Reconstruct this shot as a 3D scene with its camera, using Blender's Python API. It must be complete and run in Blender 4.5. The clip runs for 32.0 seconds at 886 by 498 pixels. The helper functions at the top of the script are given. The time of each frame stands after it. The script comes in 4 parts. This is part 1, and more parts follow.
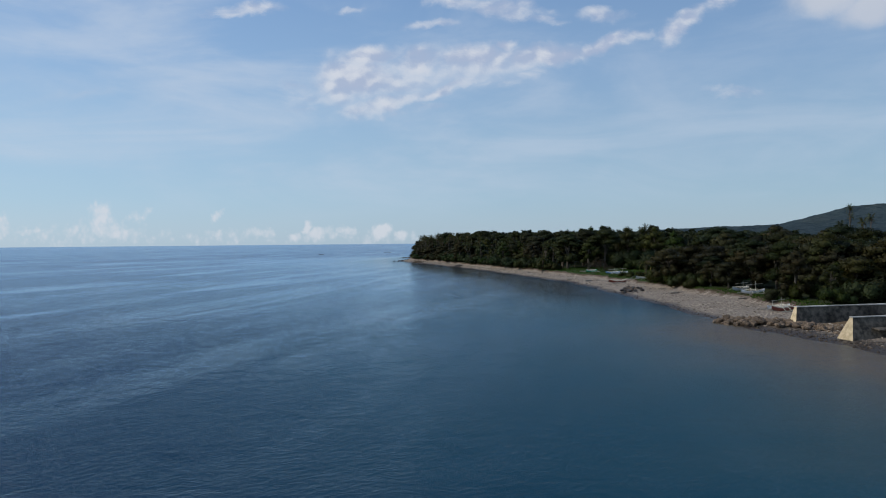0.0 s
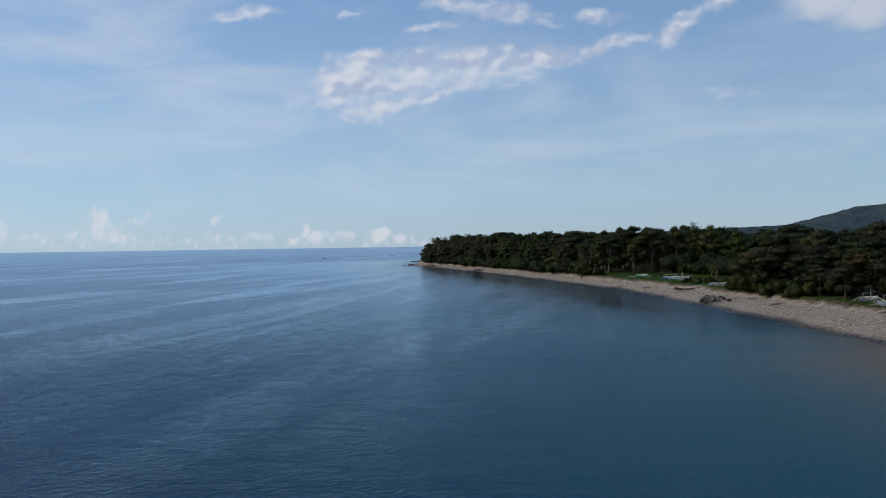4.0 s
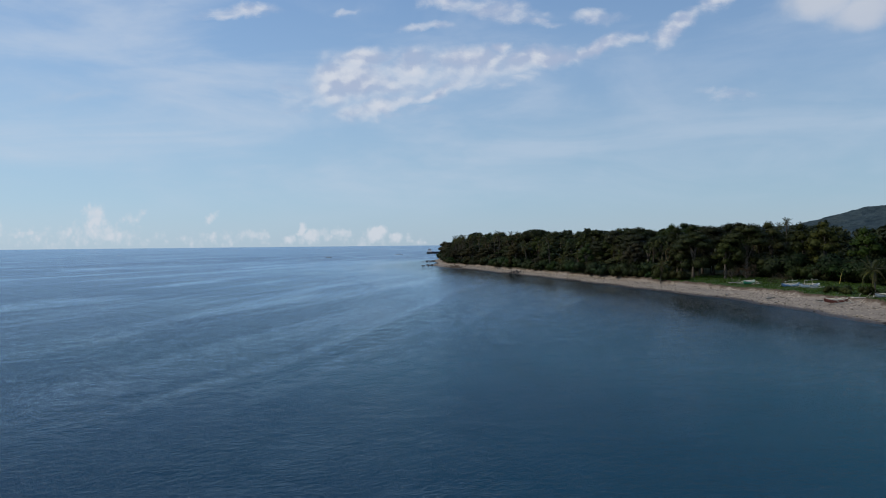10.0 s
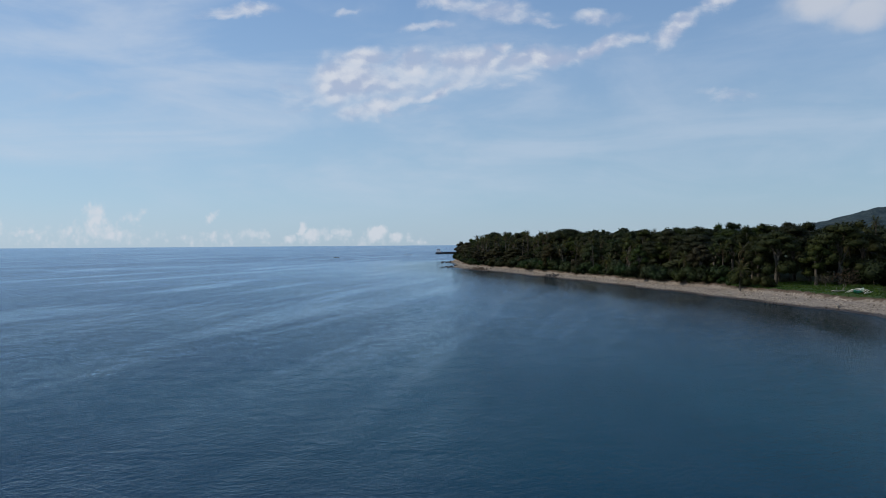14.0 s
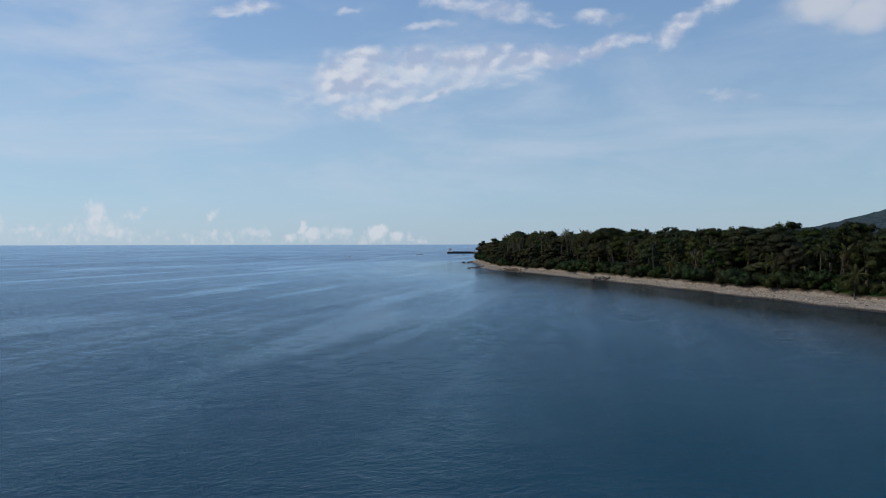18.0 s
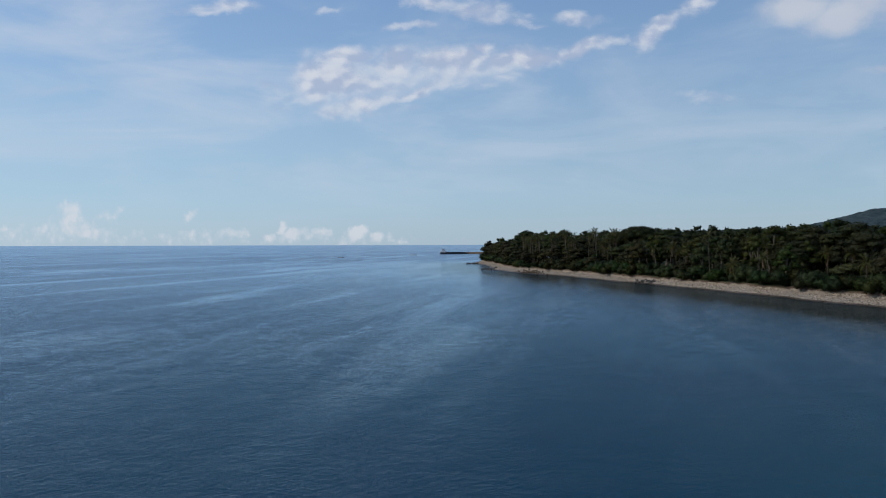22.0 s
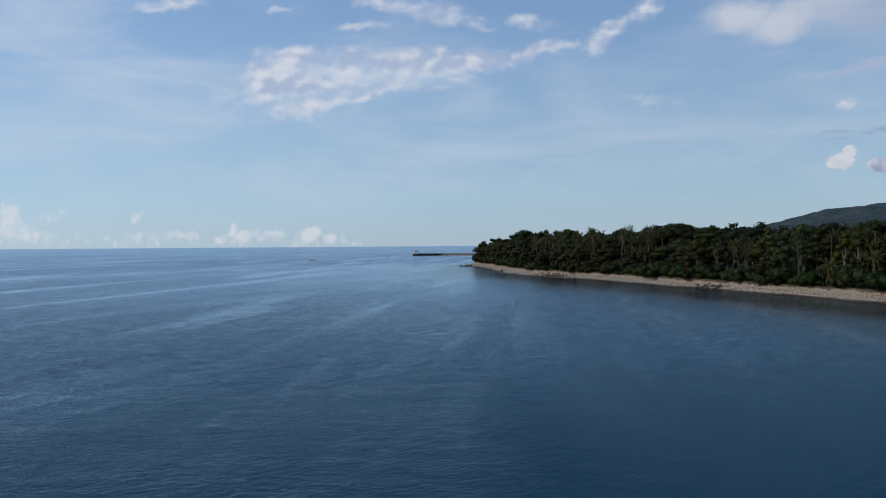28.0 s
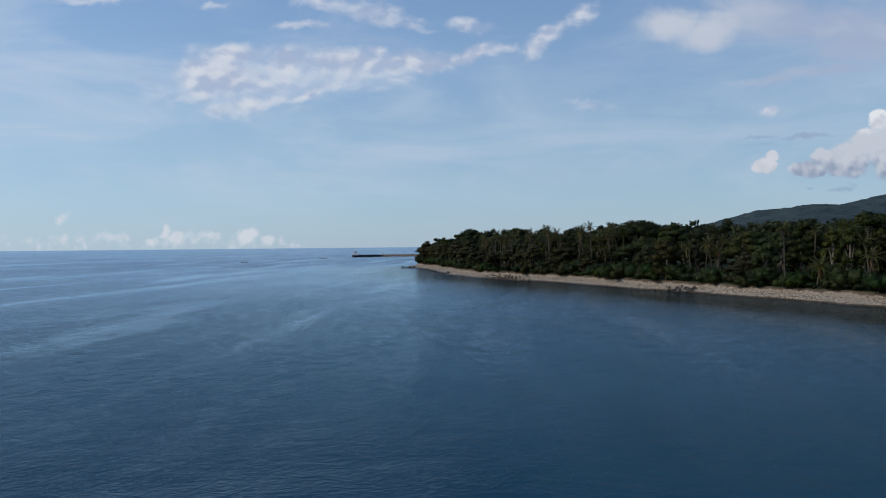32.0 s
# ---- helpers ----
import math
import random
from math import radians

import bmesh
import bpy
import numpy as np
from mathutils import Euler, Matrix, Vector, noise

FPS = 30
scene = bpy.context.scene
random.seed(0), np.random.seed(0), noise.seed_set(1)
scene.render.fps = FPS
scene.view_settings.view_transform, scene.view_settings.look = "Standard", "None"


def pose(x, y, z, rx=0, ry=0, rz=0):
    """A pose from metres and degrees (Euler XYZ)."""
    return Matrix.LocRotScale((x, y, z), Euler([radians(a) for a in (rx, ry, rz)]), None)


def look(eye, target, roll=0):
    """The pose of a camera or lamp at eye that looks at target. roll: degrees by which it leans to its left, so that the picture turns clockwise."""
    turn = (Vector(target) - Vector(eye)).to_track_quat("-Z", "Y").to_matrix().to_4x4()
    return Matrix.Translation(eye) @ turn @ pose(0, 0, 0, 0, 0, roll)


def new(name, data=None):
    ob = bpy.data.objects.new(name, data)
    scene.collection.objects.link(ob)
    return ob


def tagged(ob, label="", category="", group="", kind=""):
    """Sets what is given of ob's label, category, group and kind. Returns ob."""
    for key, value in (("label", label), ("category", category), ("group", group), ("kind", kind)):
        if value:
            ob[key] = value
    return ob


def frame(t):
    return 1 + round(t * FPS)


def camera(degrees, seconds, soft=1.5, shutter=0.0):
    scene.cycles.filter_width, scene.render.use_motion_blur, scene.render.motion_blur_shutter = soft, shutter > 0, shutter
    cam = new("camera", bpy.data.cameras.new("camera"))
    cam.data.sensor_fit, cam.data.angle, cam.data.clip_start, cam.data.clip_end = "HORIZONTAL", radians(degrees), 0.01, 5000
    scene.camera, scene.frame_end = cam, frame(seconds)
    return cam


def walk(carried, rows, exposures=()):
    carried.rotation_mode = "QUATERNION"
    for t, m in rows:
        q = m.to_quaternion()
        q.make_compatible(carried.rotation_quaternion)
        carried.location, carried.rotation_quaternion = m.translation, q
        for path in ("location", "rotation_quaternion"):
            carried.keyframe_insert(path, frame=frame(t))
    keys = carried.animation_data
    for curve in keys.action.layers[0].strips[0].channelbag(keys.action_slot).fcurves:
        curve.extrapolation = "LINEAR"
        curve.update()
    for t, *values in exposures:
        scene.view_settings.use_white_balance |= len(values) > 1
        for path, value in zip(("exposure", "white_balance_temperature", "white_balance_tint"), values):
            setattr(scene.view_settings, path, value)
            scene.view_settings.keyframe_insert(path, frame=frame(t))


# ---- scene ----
# ---------------------------------------------------------------- camera
cam = camera(65.77, 32.0, soft=1.0)
# seconds, x, y, z, heading to the left, tilt up, lean
PATH = [
    (0, 0.00, -0.00, 15.13, 0.000, -0.647, -0.546),
    (1, -2.52, 8.25, 15.08, -0.014, -0.555, -0.715),
    (2, -5.07, 16.42, 15.02, -0.020, -0.478, -0.755),
    (3, -7.67, 24.45, 14.96, -0.052, -0.431, -0.869),
    (3.5, -9.00, 28.39, 14.93, -0.070, -0.411, -0.854),
    (5.5, -14.53, 43.52, 14.80, -0.174, -0.359, -0.940),
    (6, -15.96, 47.18, 14.76, -0.203, -0.341, -0.939),
    (7, -18.86, 54.42, 14.71, -0.301, -0.363, -0.792),
    (8, -21.79, 61.64, 14.68, -0.358, -0.388, -0.697),
    (9, -24.72, 68.89, 14.68, -0.410, -0.438, -0.596),
    (10, -27.68, 76.15, 14.71, -0.419, -0.479, -0.592),
    (11, -30.68, 83.36, 14.76, -0.460, -0.456, -0.609),
    (12, -33.73, 90.47, 14.82, -0.475, -0.473, -0.551),
    (13, -36.86, 97.43, 14.90, -0.434, -0.477, -0.478),
    (14, -40.12, 104.25, 14.97, -0.402, -0.486, -0.420),
    (14.5, -41.81, 107.62, 15.00, -0.428, -0.501, -0.398),
    (16.5, -49.14, 120.83, 15.05, -0.331, -0.524, -0.210),
    (17, -51.13, 124.09, 15.04, -0.320, -0.532, -0.178),
    (18, -55.23, 130.60, 14.99, -0.357, -0.545, -0.118),
    (19, -59.40, 137.15, 14.93, -0.478, -0.550, -0.105),
    (20, -63.56, 143.80, 14.85, -0.958, -0.562, -0.095),
    (21, -67.62, 150.57, 14.77, -1.488, -0.536, -0.149),
    (22, -71.64, 157.43, 14.70, -1.996, -0.509, -0.154),
    (23, -75.72, 164.27, 14.64, -2.407, -0.499, -0.192),
    (24, -79.93, 171.02, 14.59, -2.593, -0.469, -0.249),
    (25, -84.27, 177.63, 14.56, -2.649, -0.475, -0.274),
    (25.5, -86.38, 180.90, 14.54, -2.689, -0.464, -0.299),
    (27.5, -93.10, 193.96, 14.43, -4.243, -0.434, -0.394),
    (28, -94.06, 197.28, 14.37, -5.835, -0.409, -0.422),
    (29, -94.86, 204.03, 14.22, -8.279, -0.388, -0.429),
    (30.5, -93.92, 214.37, 13.91, -9.410, -0.360, -0.510),
    (32, -91.62, 224.85, 13.54, -10.818, -0.333, -0.552),
]


def eye_pose(x, y, z, yaw, pitch, lean):
    ahead = Euler((radians(90 + pitch), 0, radians(yaw))).to_matrix() @ Vector((0, 0, -1))
    return look((x, y, z), Vector((x, y, z)) + ahead * 10, lean)


walk(cam, [(t, eye_pose(*row)) for t, *row in PATH])

# ---------------------------------------------------------------- sky, sun
world = bpy.data.worlds.new("sky")
scene.world = world
world.use_nodes = True
WT = world.node_tree
WT.nodes.clear()


class Graph:
    """A few short cuts for wiring nodes."""

    def __init__(self, tree):
        self.t = tree

    def put(self, kind, **props):
        n = self.t.nodes.new(kind)
        for k, v in props.items():
            if k == "op":
                n.operation = v
            elif k == "blend":
                n.blend_type = v
            elif k == "clamp":
                n.use_clamp = v
        return n

    def link(self, value, socket):
        if isinstance(value, bpy.types.NodeSocket):
            self.t.links.new(value, socket)
        else:
            socket.default_value = value

    def math(self, op, a, b=0.0, c=0.0, clamp=False):
        n = self.put("ShaderNodeMath", op=op, clamp=clamp)
        for v, s in zip((a, b, c), n.inputs):
            self.link(v, s)
        return n.outputs[0]

    def vec(self, op, a, b=(0, 0, 0)):
        n = self.put("ShaderNodeVectorMath", op=op)
        self.link(a, n.inputs[0])
        self.link(b, n.inputs[1])
        return n.outputs["Value"] if op in ("LENGTH", "DOT_PRODUCT") else n.outputs["Vector"]

    def xyz(self, x, y, z):
        n = self.put("ShaderNodeCombineXYZ")
        for v, s in zip((x, y, z), n.inputs):
            self.link(v, s)
        return n.outputs[0]

    def split(self, v):
        n = self.put("ShaderNodeSeparateXYZ")
        self.link(v, n.inputs[0])
        return n.outputs

    def mapped(self, v, loc=(0, 0, 0), rot=(0, 0, 0), scale=(1, 1, 1), kind="POINT"):
        n = self.put("ShaderNodeMapping")
        n.vector_type = kind
        self.link(v, n.inputs["Vector"])
        n.inputs["Location"].default_value, n.inputs["Rotation"].default_value = loc, rot
        n.inputs["Scale"].default_value = scale
        return n.outputs[0]

    def noise(self, v, scale, detail=4.0, rough=0.55, warp=0.0):
        n = self.put("ShaderNodeTexNoise")
        self.link(v, n.inputs["Vector"])
        n.inputs["Scale"].default_value, n.inputs["Detail"].default_value = scale, detail
        n.inputs["Roughness"].default_value, n.inputs["Distortion"].default_value = rough, warp
        return n.outputs["Fac"]

    def ramp(self, v, a, b, c=0.0, d=1.0, smooth=True):
        n = self.put("ShaderNodeMapRange")
        n.interpolation_type = "SMOOTHSTEP" if smooth else "LINEAR"
        self.link(v, n.inputs[0])
        for k, x in zip((1, 2, 3, 4), (a, b, c, d)):
            self.link(x, n.inputs[k])
        return n.outputs[0]

    def mix(self, f, a, b, blend="MIX"):
        n = self.put("ShaderNodeMix", blend=blend)
        n.data_type = "RGBA"
        self.link(f, n.inputs[0])
        for v, s in zip((a, b), (n.inputs[6], n.inputs[7])):
            self.link((*v, 1.0) if isinstance(v, tuple) else v, s)
        return n.outputs[2]

    def colours(self, v, *stops):
        n = self.put("ShaderNodeValToRGB")
        self.link(v, n.inputs[0])
        el = n.color_ramp.elements
        while len(el) < len(stops):
            el.new(0.5)
        for e, (p, c) in zip(el, stops):
            e.position, e.color = p, (*c, 1.0)
        return n.outputs[0]


SUN_HEIGHT, SUN_FROM = radians(36), radians(-93)   # from the open sea, over the left shoulder
g = Graph(WT)
sky = g.put("ShaderNodeTexSky")
sky.sky_type, sky.sun_disc = "NISHITA", False
sky.sun_elevation, sky.sun_rotation = SUN_HEIGHT, SUN_FROM
sky.air_density, sky.dust_density, sky.ozone_density = 1.0, 0.6, 2.5
way = g.put("ShaderNodeTexCoord").outputs["Generated"]
dx, dy, dz = g.split(way)
front = g.math("MAXIMUM", dy, 0.05)
plane = g.xyz(g.math("DIVIDE", dx, front), g.math("DIVIDE", dz, front), 0.0)     # the sky ahead, flat
ahead = g.ramp(dy, 0.1, 0.4)
wob = g.put("ShaderNodeTexNoise")
wob.inputs["Scale"].default_value, wob.inputs["Detail"].default_value = 13.0, 6.0
wob.inputs["Roughness"].default_value = 0.6
g.link(plane, wob.inputs["Vector"])
shift = g.vec("SUBTRACT", wob.outputs["Color"], (0.5, 0.5, 0.5))
bent = g.vec("ADD", plane, g.vec("MULTIPLY", shift, (0.062, 0.040, 0)))


def puff(cx, cy, rx, ry, turn=0.0, strength=1.0, soft=0.1):
    """One soft cloud body in the flat sky ahead; places in thousandths."""
    p = g.mapped(bent, (cx / 1000, cy / 1000, 0), (0, 0, radians(turn)), (rx / 1000, ry / 1000, 1), "TEXTURE")
    return g.ramp(g.vec("LENGTH", p), 1.5, soft, 0.0, strength)


def joined(bodies):
    out = bodies[0]
    for b in bodies[1:]:
        out = g.math("MAXIMUM", out, b)
    return out


def cells(p, scale, smooth=0.5):
    """Rounded heads, one to a cell."""
    n = g.put("ShaderNodeTexVoronoi")
    n.feature = "SMOOTH_F1"
    n.inputs["Scale"].default_value, n.inputs["Smoothness"].default_value = scale, smooth
    g.link(p, n.inputs["Vector"])
    return g.math("MULTIPLY_ADD", n.outputs["Distance"], -1.3, 1.0)


def billows(p, big, wide=1.0, tall=1.4):
    """Heaped cloud relief, about 0 to 1: heads on heads, with fine fraying."""
    q = g.vec("ADD", g.mapped(p, scale=(wide, tall, 1)), g.vec("MULTIPLY", shift, (0.7 / big, 0.7 / big, 0)))
    out = g.math("MULTIPLY_ADD", cells(q, big, 0.8), 0.38, g.math("MULTIPLY", cells(q, big * 2.3, 0.6), 0.20))
    return g.math("ADD", out, g.math("MULTIPLY", g.noise(q, big * 0.9, 9.0, 0.60), 0.62))


# high broken cloud: one ragged bank drawn out to a tail, and wisps round it
HIGH = [(-96, 234, 92, 38, 6, 0.8), (70, 258, 120, 20, 8, 0.75), (-122, 240, 66, 42, 0, 1.0), (-160, 238, 36, 36, 0, 0.75), (-104, 270, 56, 20, 6, 0.95), (-40, 262, 50, 22, 10, 0.95), (-84, 202, 72, 17, 14, 0.9),
        (6, 224, 62, 11, 24, 0.75), (58, 266, 84, 21, 6, 1.0), (92, 286, 24, 9, 8, 0.9), (150, 269, 84, 19, 8, 1.0), (228, 283, 76, 14, 11, 1.0), (284, 294, 34, 9, 12, 0.65)]
WISPS = [(-60, 190, 120, 10, 4, 0.42), (112, 240, 80, 12, 8, 0.36), (-200, 212, 50, 24, 0, 0.36), (-17, 313, 44, 8, 4, 0.66), (-132, 338, 26, 6, 12, 0.55), (20, 350, 56, 15, 0, 0.72),
         (95, 340, 72, 17, -6, 0.8), (147, 324, 36, 8, -4, 0.5), (246, 328, 48, 15, -5, 0.66), (352, 313, 54, 19, 38, 1.0), (404, 347, 46, 17, 30, 0.8), (-290, 341, 64, 11, 4, 0.8), (420, 214, 70, 12, 0, 0.5), (727, 217, 22, 11, 8, 0.95)]
EAST = [(-495, 220, 138, 13, 5, 0.25), (560, 350, 76, 30, 10, 0.95), (640, 345, 70, 40, 20, 1.0), (750, 366, 150, 62, 0, 0.85), (900, 352, 170, 66, 0, 0.85), (735, 264, 74, 9, 8, 0.75), (850, 285, 120, 15, 8, 0.7)]
SCUD = [(717, 170, 40, 5, 0, 0.8), (800, 173, 50, 6, 6, 0.85), (735, 158, 60, 3, 0, 0.6), (818, 90, 10, 4, 0, 0.8), (868, 85, 30, 6, 8, 0.9), (884, 94, 20, 5, 0, 0.7)]
# heaps of cumulus: over the hills, and far out along the skyline
HEAP = [(732, 122, 24, 12, 0, 1), (744, 137, 14, 9, 0, 1), (812, 120, 36, 13, 0, 1), (838, 141, 23, 15, 0, 1), (884, 136, 50, 32, 0, 1), (914, 174, 32, 20, 0, 0.95),
        (944, 204, 28, 18, 0, 1), (1004, 150, 90, 56, 0, 1)]
FAR = [(-520, 14, 130, 24, 0, 0.34), (-300, 10, 150, 14, 0, 0.3), (-130, 9, 110, 12, 0, 0.4), (-648, 26, 26, 20, 0, 0.7), (-597, 21, 26, 5, 0, 0.6), (-497, 38, 28, 20, 0, 0.8), (-487, 18, 50, 16, 0, 0.6), (-440, 42, 20, 9, 25, 0.55)]
TOWERS = [(-328, 42, 14, 7, 40, 0.7), (-337, 19, 16, 8, 0, 0.4), (-263, 14, 30, 9, 0, 0.55), (-215, 12, 14, 8, 0, 0.6), (-192, 25, 9, 13, 0, 0.85), (-172, 15, 22, 11, 0, 0.8),
          (-140, 15, 16, 10, 0, 0.75), (-84, 17, 20, 12, 0, 0.95), (-60, 10, 12, 8, 0, 0.7), (-30, 5, 16, 5, 0, 0.4)]
heads = billows(plane, 19.0)
high = joined([puff(*b) for b in HIGH])
wisps = joined([puff(*b) for b in WISPS])
east = joined([puff(*b, 0.0) for b in EAST])
scud = joined([puff(*b) for b in SCUD])
fray = g.noise(g.mapped(plane, (3, 1, 0), (0, 0, -0.3), (1, 2.4, 1)), 14.0, 9.0, 0.62, 0.6)
high_d = g.math("MULTIPLY", g.ramp(g.math("MULTIPLY_ADD", high, 1.30, g.math("MULTIPLY", g.math("SUBTRACT", g.math("MULTIPLY_ADD", fray, 0.7, heads), 0.84), 1.15)), 0.12, 1.38), g.ramp(high, 0.0, 0.3))
wisp_d = g.math("MULTIPLY", g.ramp(g.math("MULTIPLY_ADD", wisps, 1.1, g.math("MULTIPLY", g.math("SUBTRACT", g.math("MULTIPLY_ADD", heads, 0.4, fray), 0.70), 1.5)), 0.10, 1.15), g.ramp(wisps, 0.0, 0.3))
high_d = g.math("MAXIMUM", high_d, wisp_d)
soft_n = g.noise(g.mapped(plane, (1, 4, 0), (0, 0, -0.2), (1, 2.2, 1)), 8.0, 7.0, 0.5, 0.4)
east_d = g.math("MULTIPLY", g.ramp(g.math("MULTIPLY_ADD", east, 1.7, g.math("MULTIPLY", g.math("SUBTRACT", soft_n, 0.5), 2.4)), 0.1, 1.6), g.ramp(east, 0.0, 0.35))
scud_d = g.math("MULTIPLY", g.math("MULTIPLY", g.ramp(g.math("MULTIPLY_ADD", scud, 1.2, g.math("MULTIPLY", g.math("SUBTRACT", fray, 0.5), 1.6)), 0.2, 1.1), g.ramp(scud, 0.0, 0.25)), 0.75)
heap = joined([puff(*b, 0.45) for b in HEAP])
knobs = billows(plane, 34.0, 1.0, 1.1)
heap_d = g.ramp(g.math("MULTIPLY_ADD", heap, 1.3, g.math("MULTIPLY", g.math("SUBTRACT", knobs, 0.6), 0.75)), 0.36, 0.92)
heap_d = g.math("MULTIPLY", heap_d, g.ramp(g.math("MULTIPLY_ADD", g.math("SUBTRACT", fray, 0.5), 0.03, g.split(plane)[1]), 0.098, 0.112))
far = joined([puff(*b, 0.2) for b in FAR + TOWERS])
tiny = billows(plane, 70.0, 1.3, 1.0)
far_d = g.math("MULTIPLY", g.ramp(g.math("MULTIPLY_ADD", far, 1.0, g.math("MULTIPLY", g.math("SUBTRACT", tiny, 0.54), 1.3)), 0.12, 0.9), g.ramp(far, 0.0, 0.2))
# thin veils
veil = g.noise(g.mapped(way, rot=(0, -0.10, 0.3), scale=(1.5, 1.5, 7.0)), 1.6, 6.0, 0.55, 0.8)
mottle = g.noise(g.mapped(way, (4, 4, 4), (0, -0.2, 0), scale=(1.0, 1.0, 2.6)), 9.0, 6.0, 0.6, 0.5)
veil = g.math("MULTIPLY_ADD", g.math("SUBTRACT", mottle, 0.5), 0.25, veil)
veil_d = g.math("MULTIPLY", g.ramp(veil, 0.36, 0.74, 0.0, 0.50), g.ramp(dz, 0.01, 0.10))
veil_d = g.math("MULTIPLY", veil_d, g.ramp(dx, -0.3, 0.45, 1.15, 0.75))
SKY_GAIN = 0.105


def glow(r, gr, b):
    return (r / SKY_GAIN, gr / SKY_GAIN, b / SKY_GAIN)


# moist haze over the clear sky, thickest at the skyline
height = g.math("MAXIMUM", dz, 0.0)
haze = g.colours(height, (0.0, (0.41, 0.555, 0.69)), (0.06, (0.365, 0.545, 0.715)), (0.15, (0.335, 0.51, 0.71)), (0.24, (0.275, 0.445, 0.69)), (0.34, (0.215, 0.37, 0.635)), (1.0, (0.10, 0.22, 0.50)))
haze = g.mix(1.0, haze, glow(1, 1, 1), "MULTIPLY")
side = g.ramp(dx, -0.6, 0.6, 1.05, 0.87)
haze = g.mix(1.0, haze, g.xyz(side, side, side), "MULTIPLY")
clear = g.mix(0.82, sky.outputs[0], haze)
sunward = g.vec("ADD", plane, (-0.007, 0.009, 0))
face = g.math("SUBTRACT", heads, billows(sunward, 19.0))
lit = g.mix(g.ramp(face, -0.13, 0.12), glow(0.40, 0.47, 0.63), glow(0.66, 0.69, 0.76))
knob = g.math("SUBTRACT", knobs, billows(sunward, 34.0, 1.0, 1.1))
level = g.math("MULTIPLY_ADD", knob, 0.075, g.split(bent)[1])
heap_c = g.mix(g.ramp(level, 0.096, 0.150), glow(0.235, 0.30, 0.43), glow(0.53, 0.57, 0.65))
heap_c = g.mix(g.ramp(level, 0.180, 0.222), heap_c, glow(0.76, 0.78, 0.82))
small = g.ramp(dx, 0.606, 0.612, 1.0, 0.0)
heap_c = g.mix(g.math("MULTIPLY", small, 0.6), heap_c, glow(0.66, 0.68, 0.73))
east_c = g.mix(g.ramp(dx, 0.50, 0.60), glow(0.55, 0.59, 0.67), glow(0.36, 0.43, 0.585))
east_c = g.mix(g.ramp(soft_n, 0.48, 0.72, 0.0, 0.45), east_c, glow(0.50, 0.55, 0.66))
col = g.mix(veil_d, clear, glow(0.54, 0.62, 0.74))
col = g.mix(g.math("MULTIPLY", far_d, g.math("MULTIPLY", ahead, 0.78)), col, glow(0.65, 0.685, 0.75))
col = g.mix(g.math("MULTIPLY", high_d, g.math("MULTIPLY", ahead, 0.86)), col, lit)
col = g.mix(g.math("MULTIPLY", east_d, g.math("MULTIPLY", ahead, 0.85)), col, east_c)
col = g.mix(g.math("MULTIPLY", scud_d, g.math("MULTIPLY", ahead, 0.9)), col, glow(0.27, 0.36, 0.52))
col = g.mix(g.math("MULTIPLY", heap_d, g.math("MULTIPLY", ahead, 0.96)), col, heap_c)
bg = g.put("ShaderNodeBackground")
g.link(col, bg.inputs[0])
bg.inputs[1].default_value = SKY_GAIN
g.link(bg.outputs[0], g.put("ShaderNodeOutputWorld").inputs[0])

sun = new("sun", bpy.data.lights.new("sun", "SUN"))
sun.data.energy, sun.data.angle, sun.data.color = 2.3, radians(0.5), (1.0, 0.93, 0.82)
sun_way = Vector((math.sin(SUN_FROM) * math.cos(SUN_HEIGHT), math.cos(SUN_FROM) * math.cos(SUN_HEIGHT), math.sin(SUN_HEIGHT)))
sun.matrix_world = look(sun_way * 100, (0, 0, 0))

# ---------------------------------------------------------------- materials


def material(name, rough=0.7, spec=0.3):
    m = bpy.data.materials.new(name)
    m.use_nodes = True
    k = Graph(m.node_tree)
    b = m.node_tree.nodes["Principled BSDF"]
    b.inputs["Roughness"].default_value = rough
    b.inputs["Specular IOR Level"].default_value = spec
    return m, k, b


def relief(k, b, height, strength=0.5, distance=0.1):
    n = k.put("ShaderNodeBump")
    n.inputs["Strength"].default_value, n.inputs["Distance"].default_value = strength, distance
    k.link(height, n.inputs["Height"])
    k.link(n.outputs[0], b.inputs["Normal"])


def spot(k):
    return k.put("ShaderNodeNewGeometry").outputs["Position"]


